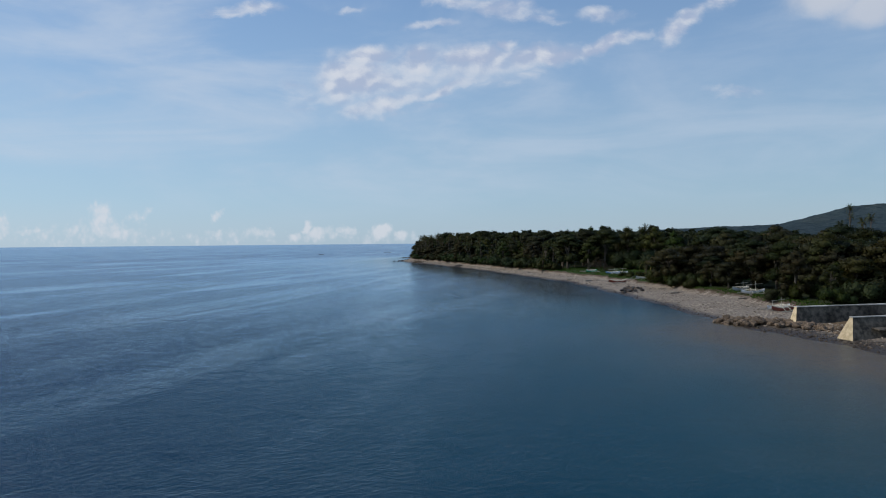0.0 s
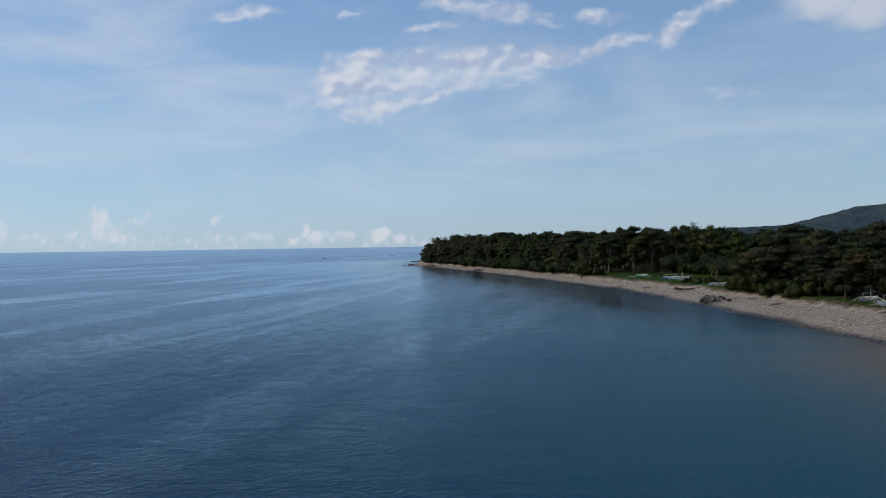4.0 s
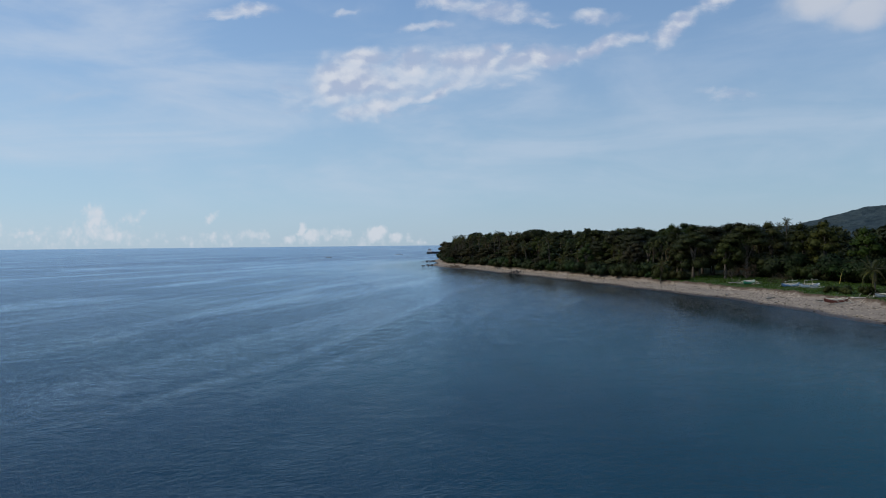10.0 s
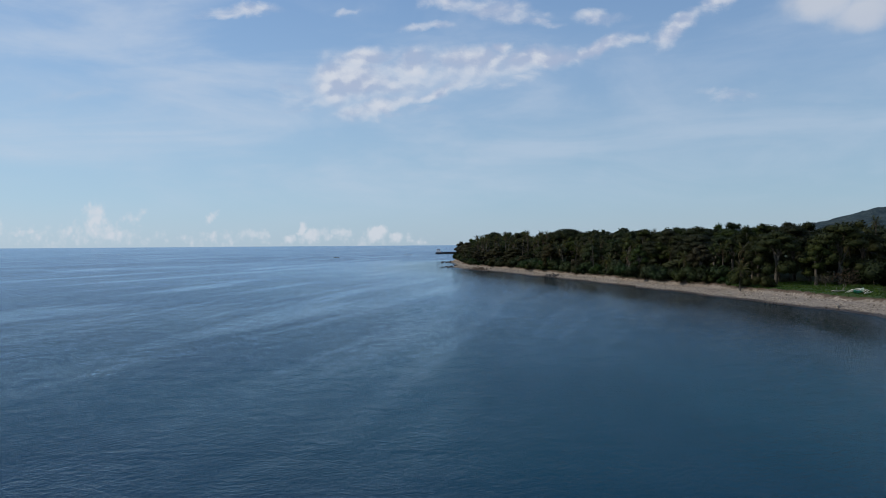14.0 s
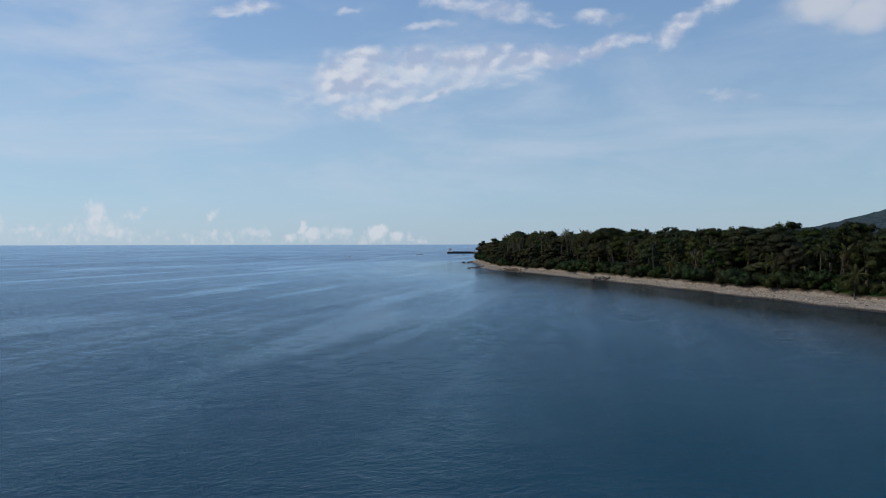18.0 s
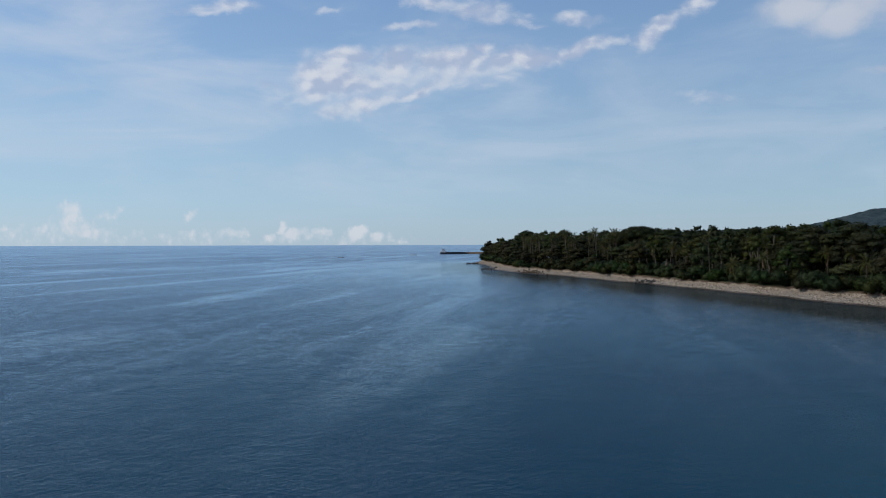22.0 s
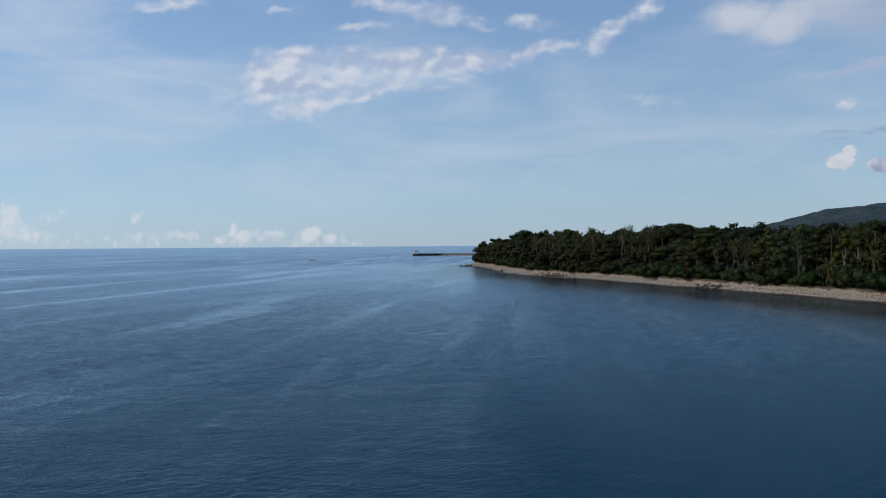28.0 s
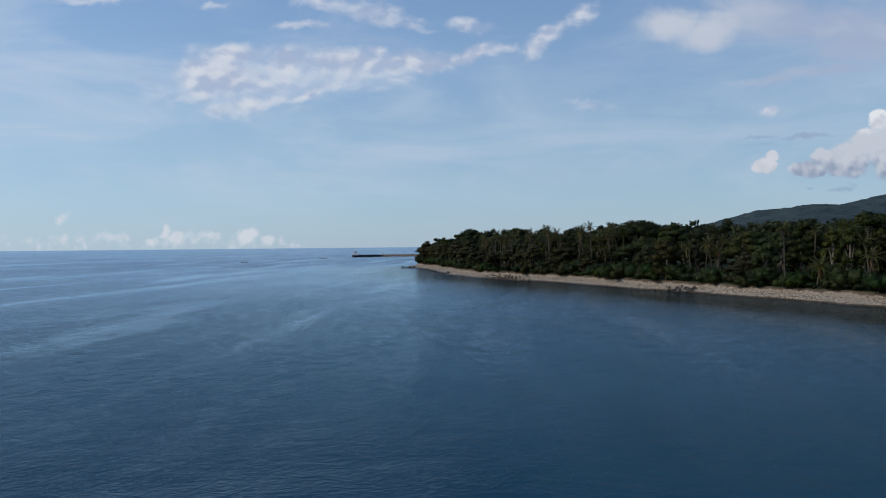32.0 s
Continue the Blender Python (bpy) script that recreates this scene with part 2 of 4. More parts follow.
def leafy(name, dark, light, rough=0.55, back=0.25):
    """Leaves: each clump its own green, each tree its own shift."""
    m, k, b = material(name, rough, 0.12)
    isle = k.put("ShaderNodeNewGeometry").outputs["Random Per Island"]
    tree = k.put("ShaderNodeObjectInfo").outputs["Random"]
    base = k.mix(isle, dark, light)
    patch = k.noise(spot(k), 0.55, 3.0)
    base = k.mix(k.ramp(patch, 0.4, 0.75, 0.0, 0.5), base, (light[0] * 1.3, light[1] * 1.05, light[2] * 0.8))
    h = k.put("ShaderNodeHueSaturation")
    k.link(base, h.inputs["Color"])
    k.link(k.ramp(tree, 0, 1, 0.45, 0.52, False), h.inputs["Hue"])
    k.link(k.ramp(k.math("FRACT", k.math("MULTIPLY", tree, 7.3)), 0, 1, 0.55, 1.25, False), h.inputs["Value"])
    k.link(k.ramp(k.math("FRACT", k.math("MULTIPLY", tree, 13.7)), 0, 1, 0.85, 1.2, False), h.inputs["Saturation"])
    k.link(h.outputs[0], b.inputs["Base Color"])
    if back:
        tr = k.put("ShaderNodeBsdfTranslucent")
        k.link(h.outputs[0], tr.inputs[0])
        mx = k.put("ShaderNodeMixShader")
        mx.inputs[0].default_value = back
        k.link(b.outputs[0], mx.inputs[1])
        k.link(tr.outputs[0], mx.inputs[2])
        k.link(mx.outputs[0], m.node_tree.nodes["Material Output"].inputs[0])
    return m


def grainy(name, a, b_, scale=2.0, rough=0.8, bump=0.4, depth=0.03, spread=(0.3, 0.7), stain=(0.5, 0.5, 0.5), spec=0.25):
    """A plain rough surface: two colours by noise, larger stains, fine relief."""
    m, k, b = material(name, rough, spec)
    p = k.put("ShaderNodeTexCoord").outputs["Object"]
    n = k.noise(p, scale, 6.0, 0.6)
    big = k.noise(p, scale * 0.18, 3.0, 0.5, 0.5)
    c = k.mix(k.ramp(n, *spread), a, b_)
    c = k.mix(k.ramp(big, 0.5, 0.72, 0.0, 0.7), c, stain, "MULTIPLY")
    one = k.put("ShaderNodeObjectInfo").outputs["Random"]
    h = k.put("ShaderNodeHueSaturation")
    k.link(c, h.inputs["Color"])
    k.link(k.ramp(one, 0, 1, 0.6, 1.3, False), h.inputs["Value"])
    k.link(h.outputs[0], b.inputs["Base Color"])
    relief(k, b, n, bump, depth)
    return m


LEAF = [leafy("leaf_dark", (0.017, 0.026, 0.010), (0.029, 0.041, 0.013)),
        leafy("leaf_mid", (0.020, 0.031, 0.010), (0.040, 0.054, 0.015)),
        leafy("leaf_olive", (0.026, 0.029, 0.012), (0.047, 0.048, 0.018))]
PALE_LEAF = leafy("leaf_pale", (0.026, 0.034, 0.014), (0.062, 0.072, 0.026))
BUSH_LEAF = leafy("bush_leaf", (0.011, 0.023, 0.009), (0.028, 0.052, 0.015))
PALM_LEAF = leafy("palm_leaf", (0.026, 0.040, 0.012), (0.094, 0.098, 0.033), 0.45, 0.2)
GRASS = leafy("grass_blade", (0.024, 0.050, 0.013), (0.064, 0.104, 0.030), 0.6, 0.3)
WITHERED = leafy("withered_leaf", (0.026, 0.024, 0.015), (0.066, 0.056, 0.036), 0.8, 0.1)
DRY_LEAF = leafy("dry_leaf", (0.08, 0.06, 0.035), (0.17, 0.13, 0.07), 0.7, 0.1)
BARK = grainy("bark", (0.07, 0.058, 0.045), (0.16, 0.135, 0.105), 6.0, 0.9)
PALM_BARK = grainy("palm_bark", (0.055, 0.046, 0.035), (0.125, 0.104, 0.080), 5.0, 0.9)
STONE = grainy("boulder_stone", (0.065, 0.046, 0.032), (0.22, 0.16, 0.108), 2.5, 0.85, 0.6, 0.08, stain=(0.45, 0.42, 0.38))
WET_STONE = grainy("wet_stone", (0.035, 0.031, 0.028), (0.10, 0.088, 0.078), 3.0, 0.5, 0.6, 0.08)
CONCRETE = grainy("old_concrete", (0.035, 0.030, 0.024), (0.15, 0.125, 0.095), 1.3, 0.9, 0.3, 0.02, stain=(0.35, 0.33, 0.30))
# the same concrete, paler and warmer: sunlight painted on the walls' seaward ends
SUNLIT_END = grainy("lit_concrete", (0.34, 0.265, 0.155), (0.56, 0.45, 0.29), 1.3, 0.85, 0.3, 0.02, stain=(0.6, 0.55, 0.48))
CAP = grainy("pale_coping", (0.36, 0.34, 0.30), (0.55, 0.52, 0.46), 2.0, 0.85, 0.2, 0.01)
WOOD = grainy("grey_driftwood", (0.22, 0.19, 0.155), (0.42, 0.37, 0.31), 4.0, 0.85)
BAMBOO = grainy("bleached_bamboo", (0.42, 0.39, 0.31), (0.66, 0.62, 0.52), 3.0, 0.6)
WHITE = grainy("white_boat_paint", (0.62, 0.63, 0.63), (0.78, 0.79, 0.78), 2.0, 0.4, 0.1, 0.01, stain=(0.75, 0.72, 0.66), spec=0.5)
GREEN = grainy("green_boat_paint", (0.03, 0.26, 0.12), (0.06, 0.40, 0.19), 2.0, 0.45, 0.1, 0.01, spec=0.5)
BLUE = grainy("blue_boat_paint", (0.10, 0.20, 0.36), (0.20, 0.33, 0.50), 2.0, 0.45, 0.1, 0.01, spec=0.5)
RED = grainy("red_brown_boat_paint", (0.13, 0.035, 0.025), (0.24, 0.07, 0.045), 2.0, 0.5, 0.1, 0.01, spec=0.4)
DARK = grainy("dark_hull_paint", (0.02, 0.022, 0.028), (0.05, 0.052, 0.06), 1.0, 0.5, 0.1, 0.01, spec=0.4)
RUST = grainy("rusty_red_paint", (0.20, 0.05, 0.03), (0.34, 0.10, 0.06), 1.0, 0.6)
YELLOW = grainy("yellow_pole_paint", (0.30, 0.24, 0.05), (0.42, 0.34, 0.09), 3.0, 0.5)
TARP = grainy("teal_tarpaulin", (0.03, 0.16, 0.17), (0.07, 0.28, 0.28), 2.0, 0.6)


def shore_ground():
    """Wet edge, cobbles and shingle, a reddish bank, then leaf litter and grass."""
    m, k, b = material("shore_ground", 0.9, 0.2)
    p = spot(k)
    at = k.put("ShaderNodeAttribute")
    at.attribute_name = "inland"
    s = at.outputs["Fac"]
    cob = k.put("ShaderNodeTexVoronoi")
    cob.inputs["Scale"].default_value = 2.6
    k.link(p, cob.inputs["Vector"])
    fine_n, mid_n, big_n = k.noise(p, 6.0, 5.0, 0.65), k.noise(p, 0.7, 4.0, 0.6), k.noise(p, 0.08, 3.0)
    cell = k.split(cob.outputs["Color"])[0]
    shingle = k.mix(cell, (0.115, 0.088, 0.064), (0.37, 0.305, 0.235))
    sand = k.mix(fine_n, (0.19, 0.156, 0.122), (0.30, 0.25, 0.198))
    beach = k.mix(k.ramp(k.math("ADD", big_n, k.math("MULTIPLY", mid_n, 0.3)), 0.55, 0.75), shingle, sand)
    earth = k.mix(mid_n, (0.05, 0.034, 0.024), (0.13, 0.09, 0.06))
    litter = k.mix(mid_n, (0.018, 0.028, 0.010), (0.05, 0.058, 0.022))
    edge = k.math("ADD", s, k.math("MULTIPLY", k.math("SUBTRACT", mid_n, 0.5), 0.25))
    c = k.mix(k.ramp(edge, 0.97, 1.04), beach, earth)
    c = k.mix(k.ramp(edge, 1.06, 1.16), c, litter)
    lawn = k.put("ShaderNodeAttribute")
    lawn.attribute_name = "lawn"
    c = k.mix(k.ramp(k.math("ADD", lawn.outputs["Fac"], k.math("MULTIPLY", k.math("SUBTRACT", mid_n, 0.5), 0.6)), 0.35, 0.8), c, k.mix(fine_n, (0.022, 0.046, 0.013), (0.062, 0.100, 0.030)))
    delta = k.vec("LENGTH", k.vec("MULTIPLY", k.vec("SUBTRACT", p, (72, 110, 1)), (0.07, 0.12, 0.0)))
    c = k.mix(k.ramp(k.math("ADD", delta, k.math("MULTIPLY", k.math("SUBTRACT", mid_n, 0.5), 0.6)), 1.05, 0.7), c, k.mix(fine_n, (0.11, 0.072, 0.040), (0.22, 0.155, 0.09)))
    wet = k.ramp(k.math("ADD", k.split(p)[2], k.math("MULTIPLY", k.math("SUBTRACT", mid_n, 0.5), 0.5)), 0.18, 0.50)
    c = k.mix(wet, k.mix(1.0, c, (0.20, 0.18, 0.165), "MULTIPLY"), c)
    k.link(c, b.inputs["Base Color"])
    k.link(k.math("MULTIPLY_ADD", wet, 0.55, 0.35), b.inputs["Roughness"])
    relief(k, b, k.math("ADD", k.math("MULTIPLY", cob.outputs["Distance"], -0.8), fine_n), 0.8, 0.12)
    return m


def sea_water():
    """Deep blue water, greener and then brown over the shallows, with wind lanes and slicks; its gloss fades quickly away from grazing view."""
    m = bpy.data.materials.new("sea_water")
    m.use_nodes = True
    k = Graph(m.node_tree)
    m.node_tree.nodes.remove(m.node_tree.nodes["Principled BSDF"])
    p = spot(k)

    def kept(name):
        n = k.put("ShaderNodeAttribute")
        n.attribute_name = name
        return n.outputs["Fac"]

    cloudy = k.math("SUBTRACT", k.noise(p, 0.02, 3.0, 0.5, 0.6), 0.5)
    shoal = k.math("ADD", kept("shoal"), k.math("MULTIPLY", cloudy, 0.22))
    c = k.mix(k.ramp(shoal, 0.05, 0.85), (0.0022, 0.014, 0.047), (0.014, 0.078, 0.102))
    c = k.mix(k.ramp(shoal, 0.84, 1.0), c, (0.018, 0.040, 0.038))
    # the shore trees' dark reflection, painted into the water's body colour
    c = k.mix(k.ramp(k.math("ADD", kept("dark_reflection"), k.math("MULTIPLY", cloudy, 0.5)), 0.15, 0.8), c, (0.004, 0.011, 0.013))
    c = k.mix(k.ramp(k.math("ADD", kept("silt"), k.math("MULTIPLY", cloudy, 0.5)), 0.10, 0.75), c, (0.12, 0.090, 0.055))
    turned = k.mapped(p, rot=(0, 0, radians(17)))
    lanes = k.noise(k.mapped(turned, scale=(0.045, 0.0055, 1)), 1.0, 5.0, 0.55, 0.9)
    patch = k.noise(k.mapped(turned, (7, 3, 0), scale=(0.012, 0.006, 1)), 1.0, 4.0, 0.6, 0.8)
    calm = k.math("ADD", k.ramp(lanes, 0.48, 0.70, 0.0, 0.55), k.ramp(patch, 0.38, 0.7, 0.0, 0.2))
    gust = k.noise(k.mapped(p, rot=(0, 0, radians(-8)), scale=(0.05, 0.02, 1)), 1.0, 5.0, 0.6, 0.8)
    chop = k.math("MULTIPLY", k.ramp(gust, 0.3, 0.7, 0.75, 1.15), k.math("SUBTRACT", 1.0, k.math("MULTIPLY", calm, 0.5)))
    chop = k.math("MULTIPLY", chop, k.math("SUBTRACT", 1.0, k.math("MULTIPLY", kept("lee"), 0.84)))
    calm = k.math("MULTIPLY", calm, k.math("SUBTRACT", 1.0, k.math("MULTIPLY", kept("lee"), 0.8)))
    crest = k.mapped(p, rot=(0, 0, radians(-34)))
    cross = k.mapped(p, rot=(0, 0, radians(31)))
    wave = k.math("ADD", k.noise(k.mapped(crest, scale=(0.9, 1.7, 1)), 1.0, 4.0, 0.62, 0.5),
                  k.math("MULTIPLY", k.noise(k.mapped(cross, scale=(2.4, 4.2, 1)), 1.0, 3.0, 0.6, 0.4), 0.70))
    swell = k.noise(k.mapped(cross, (4, 9, 0), scale=(0.16, 0.42, 1)), 1.0, 3.0, 0.55, 0.6)
    wave = k.math("ADD", wave, k.math("MULTIPLY", swell, 1.3))
    rolls = k.noise(k.mapped(p, (3, 8, 0), (0, 0, radians(5)), (0.028, 0.15, 1)), 1.0, 3.0, 0.5, 0.7)
    wave = k.math("ADD", wave, k.math("MULTIPLY", rolls, 1.9))
    n = k.put("ShaderNodeBump")
    n.inputs["Distance"].default_value = 0.28
    k.link(chop, n.inputs["Strength"])
    k.link(wave, n.inputs["Height"])
    body = k.put("ShaderNodeBsdfDiffuse")
    k.link(c, body.inputs["Color"])
    gloss = k.put("ShaderNodeBsdfGlossy")
    gloss.inputs["Color"].default_value = (0.75, 0.89, 1.0, 1.0)
    k.link(k.math("ADD", k.math("MULTIPLY_ADD", chop, 0.21, 0.035), k.math("MULTIPLY", kept("lee"), 0.012)), gloss.inputs["Roughness"])
    k.link(n.outputs[0], gloss.inputs["Normal"])
    flat, rippled = k.put("ShaderNodeLayerWeight"), k.put("ShaderNodeLayerWeight")
    flat.inputs["Blend"].default_value = rippled.inputs["Blend"].default_value = 0.5
    k.link(n.outputs[0], rippled.inputs["Normal"])
    f = k.math("ADD", k.math("MULTIPLY", k.math("POWER", flat.outputs["Facing"], 9.5), 0.64), k.math("MULTIPLY", k.math("POWER", rippled.outputs["Facing"], 8.5), 0.48))
    f = k.math("MULTIPLY", f, k.math("MULTIPLY_ADD", calm, 0.75, 0.81))
    f = k.math("MULTIPLY", f, k.math("MULTIPLY_ADD", kept("bay"), 0.66, 1.0))
    flecks = k.noise(k.mapped(crest, (2, 5, 0), scale=(0.30, 0.55, 1)), 1.0, 6.0, 0.72, 0.5)
    f = k.math("MULTIPLY", f, k.ramp(flecks, 0.33, 0.67, 0.82, 1.16))
    dashes = k.noise(k.mapped(crest, (8, 1, 0), scale=(1.3, 2.6, 1)), 1.0, 5.0, 0.7, 0.4)
    open_sea = k.math("SUBTRACT", 1.0, k.math("MULTIPLY", k.math("MAXIMUM", kept("bay"), kept("lee")), 0.8))
    f = k.math("MULTIPLY", f, k.math("MULTIPLY_ADD", k.ramp(dashes, 0.36, 0.64, -0.30, 0.24), open_sea, 1.0))
    mx = k.put("ShaderNodeMixShader")
    k.link(k.math("MINIMUM", k.math("ADD", f, 0.005), 0.80), mx.inputs[0])
    k.link(body.outputs[0], mx.inputs[1])
    k.link(gloss.outputs[0], mx.inputs[2])
    k.link(mx.outputs[0], m.node_tree.nodes["Material Output"].inputs[0])
    return m


def hill_woods():
    """Wooded slopes seen from far off, with distance haze painted into their blue-green, and a few bare patches."""
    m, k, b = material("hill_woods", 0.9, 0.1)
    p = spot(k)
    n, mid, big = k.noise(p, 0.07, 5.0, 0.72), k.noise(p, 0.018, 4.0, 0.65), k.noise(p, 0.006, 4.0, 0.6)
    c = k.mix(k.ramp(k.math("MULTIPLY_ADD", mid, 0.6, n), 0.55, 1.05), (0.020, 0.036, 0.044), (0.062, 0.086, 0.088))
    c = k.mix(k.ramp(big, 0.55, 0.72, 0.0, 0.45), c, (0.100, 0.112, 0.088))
    k.link(c, b.inputs["Base Color"])
    relief(k, b, k.math("MULTIPLY_ADD", mid, 2.0, n), 1.0, 11.0)
    return m


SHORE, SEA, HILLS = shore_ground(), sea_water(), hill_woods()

# ---------------------------------------------------------------- the lie of the land
rng = np.random.default_rng(7)
# the waterline: northing, easting, width of the beach
SHORE_Y = [-400, -60, 40, 88, 119, 124, 140, 175, 200, 225, 245, 260, 280, 300, 325, 345, 365, 385, 400, 415, 432, 447, 462, 476, 488,
           505, 526, 560, 600, 645, 660, 675, 690, 720, 800, 1000, 1500, 4900]
SHORE_X = [120, 82, 66, 56.6, 50.8, 49.8, 50.2, 49.4, 47.6, 46.6, 45, 41, 36, 32, 25.5, 21.5, 16, 11, 6.5, 1, -3, -6.5, -12, -18, -23,
           -27, -31, -29, -28, -32, -28, -12, 20, 60, 100, 150, 200, 900]
BEACH_Y = [-400, 60, 96, 112, 120, 145, 160, 200, 225, 245, 280, 300, 325, 345, 372, 400, 420, 440, 455, 470, 500, 560, 660, 720, 4900]
BEACH_W = [12, 30, 45, 45, 16, 17, 16, 13.5, 11.5, 9.5, 9.5, 9, 7, 6, 5, 4.5, 5, 6, 9, 9, 7, 6, 5, 5, 5]


def coast(y):
    return np.interp(y, SHORE_Y, SHORE_X) + 0.7 * np.sin(y * 0.21) + 0.4 * np.sin(y * 0.53 + 1)


def beach_width(y):
    return np.interp(y, BEACH_Y, BEACH_W) + 0.6 * np.sin(y * 0.37 + 2)


def land_z(x, y):
    """Height of the ground over the sea."""
    x, y = np.asarray(x, float), np.asarray(y, float)
    s, w = x - coast(y), beach_width(y)
    q = np.clip(s / w, -40, 40)
    z = np.where(q < 0, np.maximum(s * 0.16, -6), 1.5 * np.clip(q, 0, 1) ** 0.72)
    z = z + np.clip((q - 0.94) / 0.14, 0, 1) * 1.15
    z = z + np.clip(s - w, 0, 60) * 0.02 + np.clip(s - 300, 0, 900) * 0.02
    return z + 0.10 * np.sin(x * 0.9 + y * 0.4) * np.clip(q, 0, 1) + 0.08 * np.sin(y * 1.1 - x * 0.5) * np.clip(q, 0, 1)


def z_at(x, y):
    return float(land_z(x, y))


def mesh_of(name, verts, faces, mats, smooth=False, index=None):
    me = bpy.data.meshes.new(name)
    me.from_pydata([tuple(v) for v in verts], [], [tuple(f) for f in faces])
    for m in mats if isinstance(mats, (list, tuple)) else [mats]:
        me.materials.append(m)
    if index is not None:
        me.polygons.foreach_set("material_index", np.asarray(index, np.int32))
    if smooth:
        me.polygons.foreach_set("use_smooth", np.ones(len(me.polygons), bool))
    me.update()
    return me


def grid(name, xs, ys, mat, xyz, smooth=True):
    """A sheet over rows ys and columns xs; xyz(row arrays) gives its points."""
    a, b = np.meshgrid(np.asarray(xs, float), np.asarray(ys, float))
    pts = np.stack(xyz(a, b), -1).reshape(-1, 3)
    nx, ny = len(xs), len(ys)
    i = (np.arange(ny - 1)[:, None] * nx + np.arange(nx - 1)).ravel()
    return mesh_of(name, pts, np.stack([i, i + 1, i + nx + 1, i + nx], 1), mat, smooth), pts


def float_attribute(me, name, values):
    me.attributes.new(name, "FLOAT", "POINT").data.foreach_set("value", np.asarray(values, np.float32))


# the land, one sheet from the sea bed to the foot of the hills
off_shore = np.r_[-60, -40, -25, -14, -8, -5, -3, -2, -1, -0.5, np.arange(0, 24, 0.8), np.arange(24, 60, 4), np.arange(60, 200, 20), 200, 300, 450, 700, 1100, 1800, 3000, 4500]
along = np.r_[np.arange(-400, 60, 20), np.arange(60, 700, 1.6), np.arange(700, 1000, 12), np.arange(1000, 4900, 150)]
me, pts = grid("ground", off_shore, along, SHORE, lambda s, y: (coast(y) + s, y, land_z(coast(y) + s, y)))
float_attribute(me, "inland", (pts[:, 0] - coast(pts[:, 1])) / beach_width(pts[:, 1]))
behind = pts[:, 0] - coast(pts[:, 1]) - beach_width(pts[:, 1])
float_attribute(me, "lawn", np.clip(behind / 1.5, 0, 1) * np.clip((34 - behind) / 6, 0, 1) * np.clip((pts[:, 1] - 190) / 12, 0, 1) * np.clip((312 - pts[:, 1]) / 20, 0, 1))
ground = tagged(new("ground", me), "grey shingle beach rising to a reddish bank and wooded ground", "ground", kind="structure")

# the sea, one sheet to the skyline
sea_x = np.r_[-5200, -3500, -2200, -1400, -900, -600, np.arange(-400, 130, 6), 200, 400, 900, 1800, 3200, 5200]
sea_y = np.r_[-5200, -3000, -1500, -700, -300, np.arange(-120, 760, 8), np.arange(760, 1300, 40), 1500, 1900, 2500, 3300, 4300, 5400]
me, pts = grid("water", sea_x, sea_y, SEA, lambda x, y: (x, y, np.zeros_like(x)))
off = coast(pts[:, 1]) - pts[:, 0]
near = np.clip(off, 0, 400)
reach = np.interp(pts[:, 1], [-200, 60, 140, 220, 330, 700], [75, 75, 85, 230, 260, 240])
float_attribute(me, "shoal", np.exp(-near / reach) * np.interp(pts[:, 1], [100, 150, 210, 320, 400, 800], [1, 0.95, 0.66, 0.62, 0.58, 0.45]))
float_attribute(me, "lee", np.minimum(1, 1.6 * np.exp(-near / 45)) * (1 - 0.35 * np.exp(-near / 6)) * np.interp(pts[:, 1], [-200, 60, 115, 150, 640, 760], [0.1, 0.1, 0.4, 1, 1, 0]))
float_attribute(me, "bay", np.minimum(1, 1.5 * np.exp(-near / 90)) * np.clip((near - 20) / 45, 0, 1) * np.interp(pts[:, 1], [-200, 60, 115, 150, 640, 760], [0.1, 0.1, 0.5, 1, 1, 0]))
# strip along the wooded shore where the trees' reflection is painted in
float_attribute(me, "dark_reflection", np.minimum(1, 1.5 * np.exp(-near / 36)) * np.interp(pts[:, 1], [120, 150, 230, 640, 760], [0, 0.5, 1, 1, 0]))
float_attribute(me, "silt", np.exp(-near / 28) * np.clip((165 - pts[:, 1]) / 60, 0, 1))
tagged(new("water", me), "calm blue sea with wind lanes, greener by the beach", "sea", kind="structure")


# wooded hills behind the coast
RIDGE_X = [400, 600, 750, 900, 1000, 1050, 1085, 1145, 1205, 1260, 1345, 1400, 1446, 1496, 1555, 1614, 1701, 2000, 2600, 3400]
RIDGE_Z = [20, 42, 49, 53, 57, 62, 71, 81, 97, 112, 119, 127, 131, 123, 132, 139, 161, 190, 230, 210]


def hill_height(x, y):
    """One long ridge that climbs inland, its foot towards the coast."""
    return np.interp(x, RIDGE_X, RIDGE_Z) * np.exp(-((y - 2100) / np.where(y < 2100, 430, 280)) ** 2)


def rugged(x, y):
    h = hill_height(x, y)
    bumps = np.array([noise.fractal(Vector((a / 130, b / 130, 3.0)), 0.8, 2.1, 6) for a, b in zip(x.ravel(), y.ravel())]).reshape(x.shape)
    crowns = np.array([noise.noise(Vector((a / 28, b / 28, 9.0))) for a, b in zip(x.ravel(), y.ravel())]).reshape(x.shape)
    return h * (1 + 0.06 * bumps) + 5.0 * np.abs(crowns) * np.clip(h / 20, 0, 1) - 3


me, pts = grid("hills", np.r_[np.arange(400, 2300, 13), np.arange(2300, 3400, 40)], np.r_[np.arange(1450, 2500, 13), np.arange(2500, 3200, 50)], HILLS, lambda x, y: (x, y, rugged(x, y)))
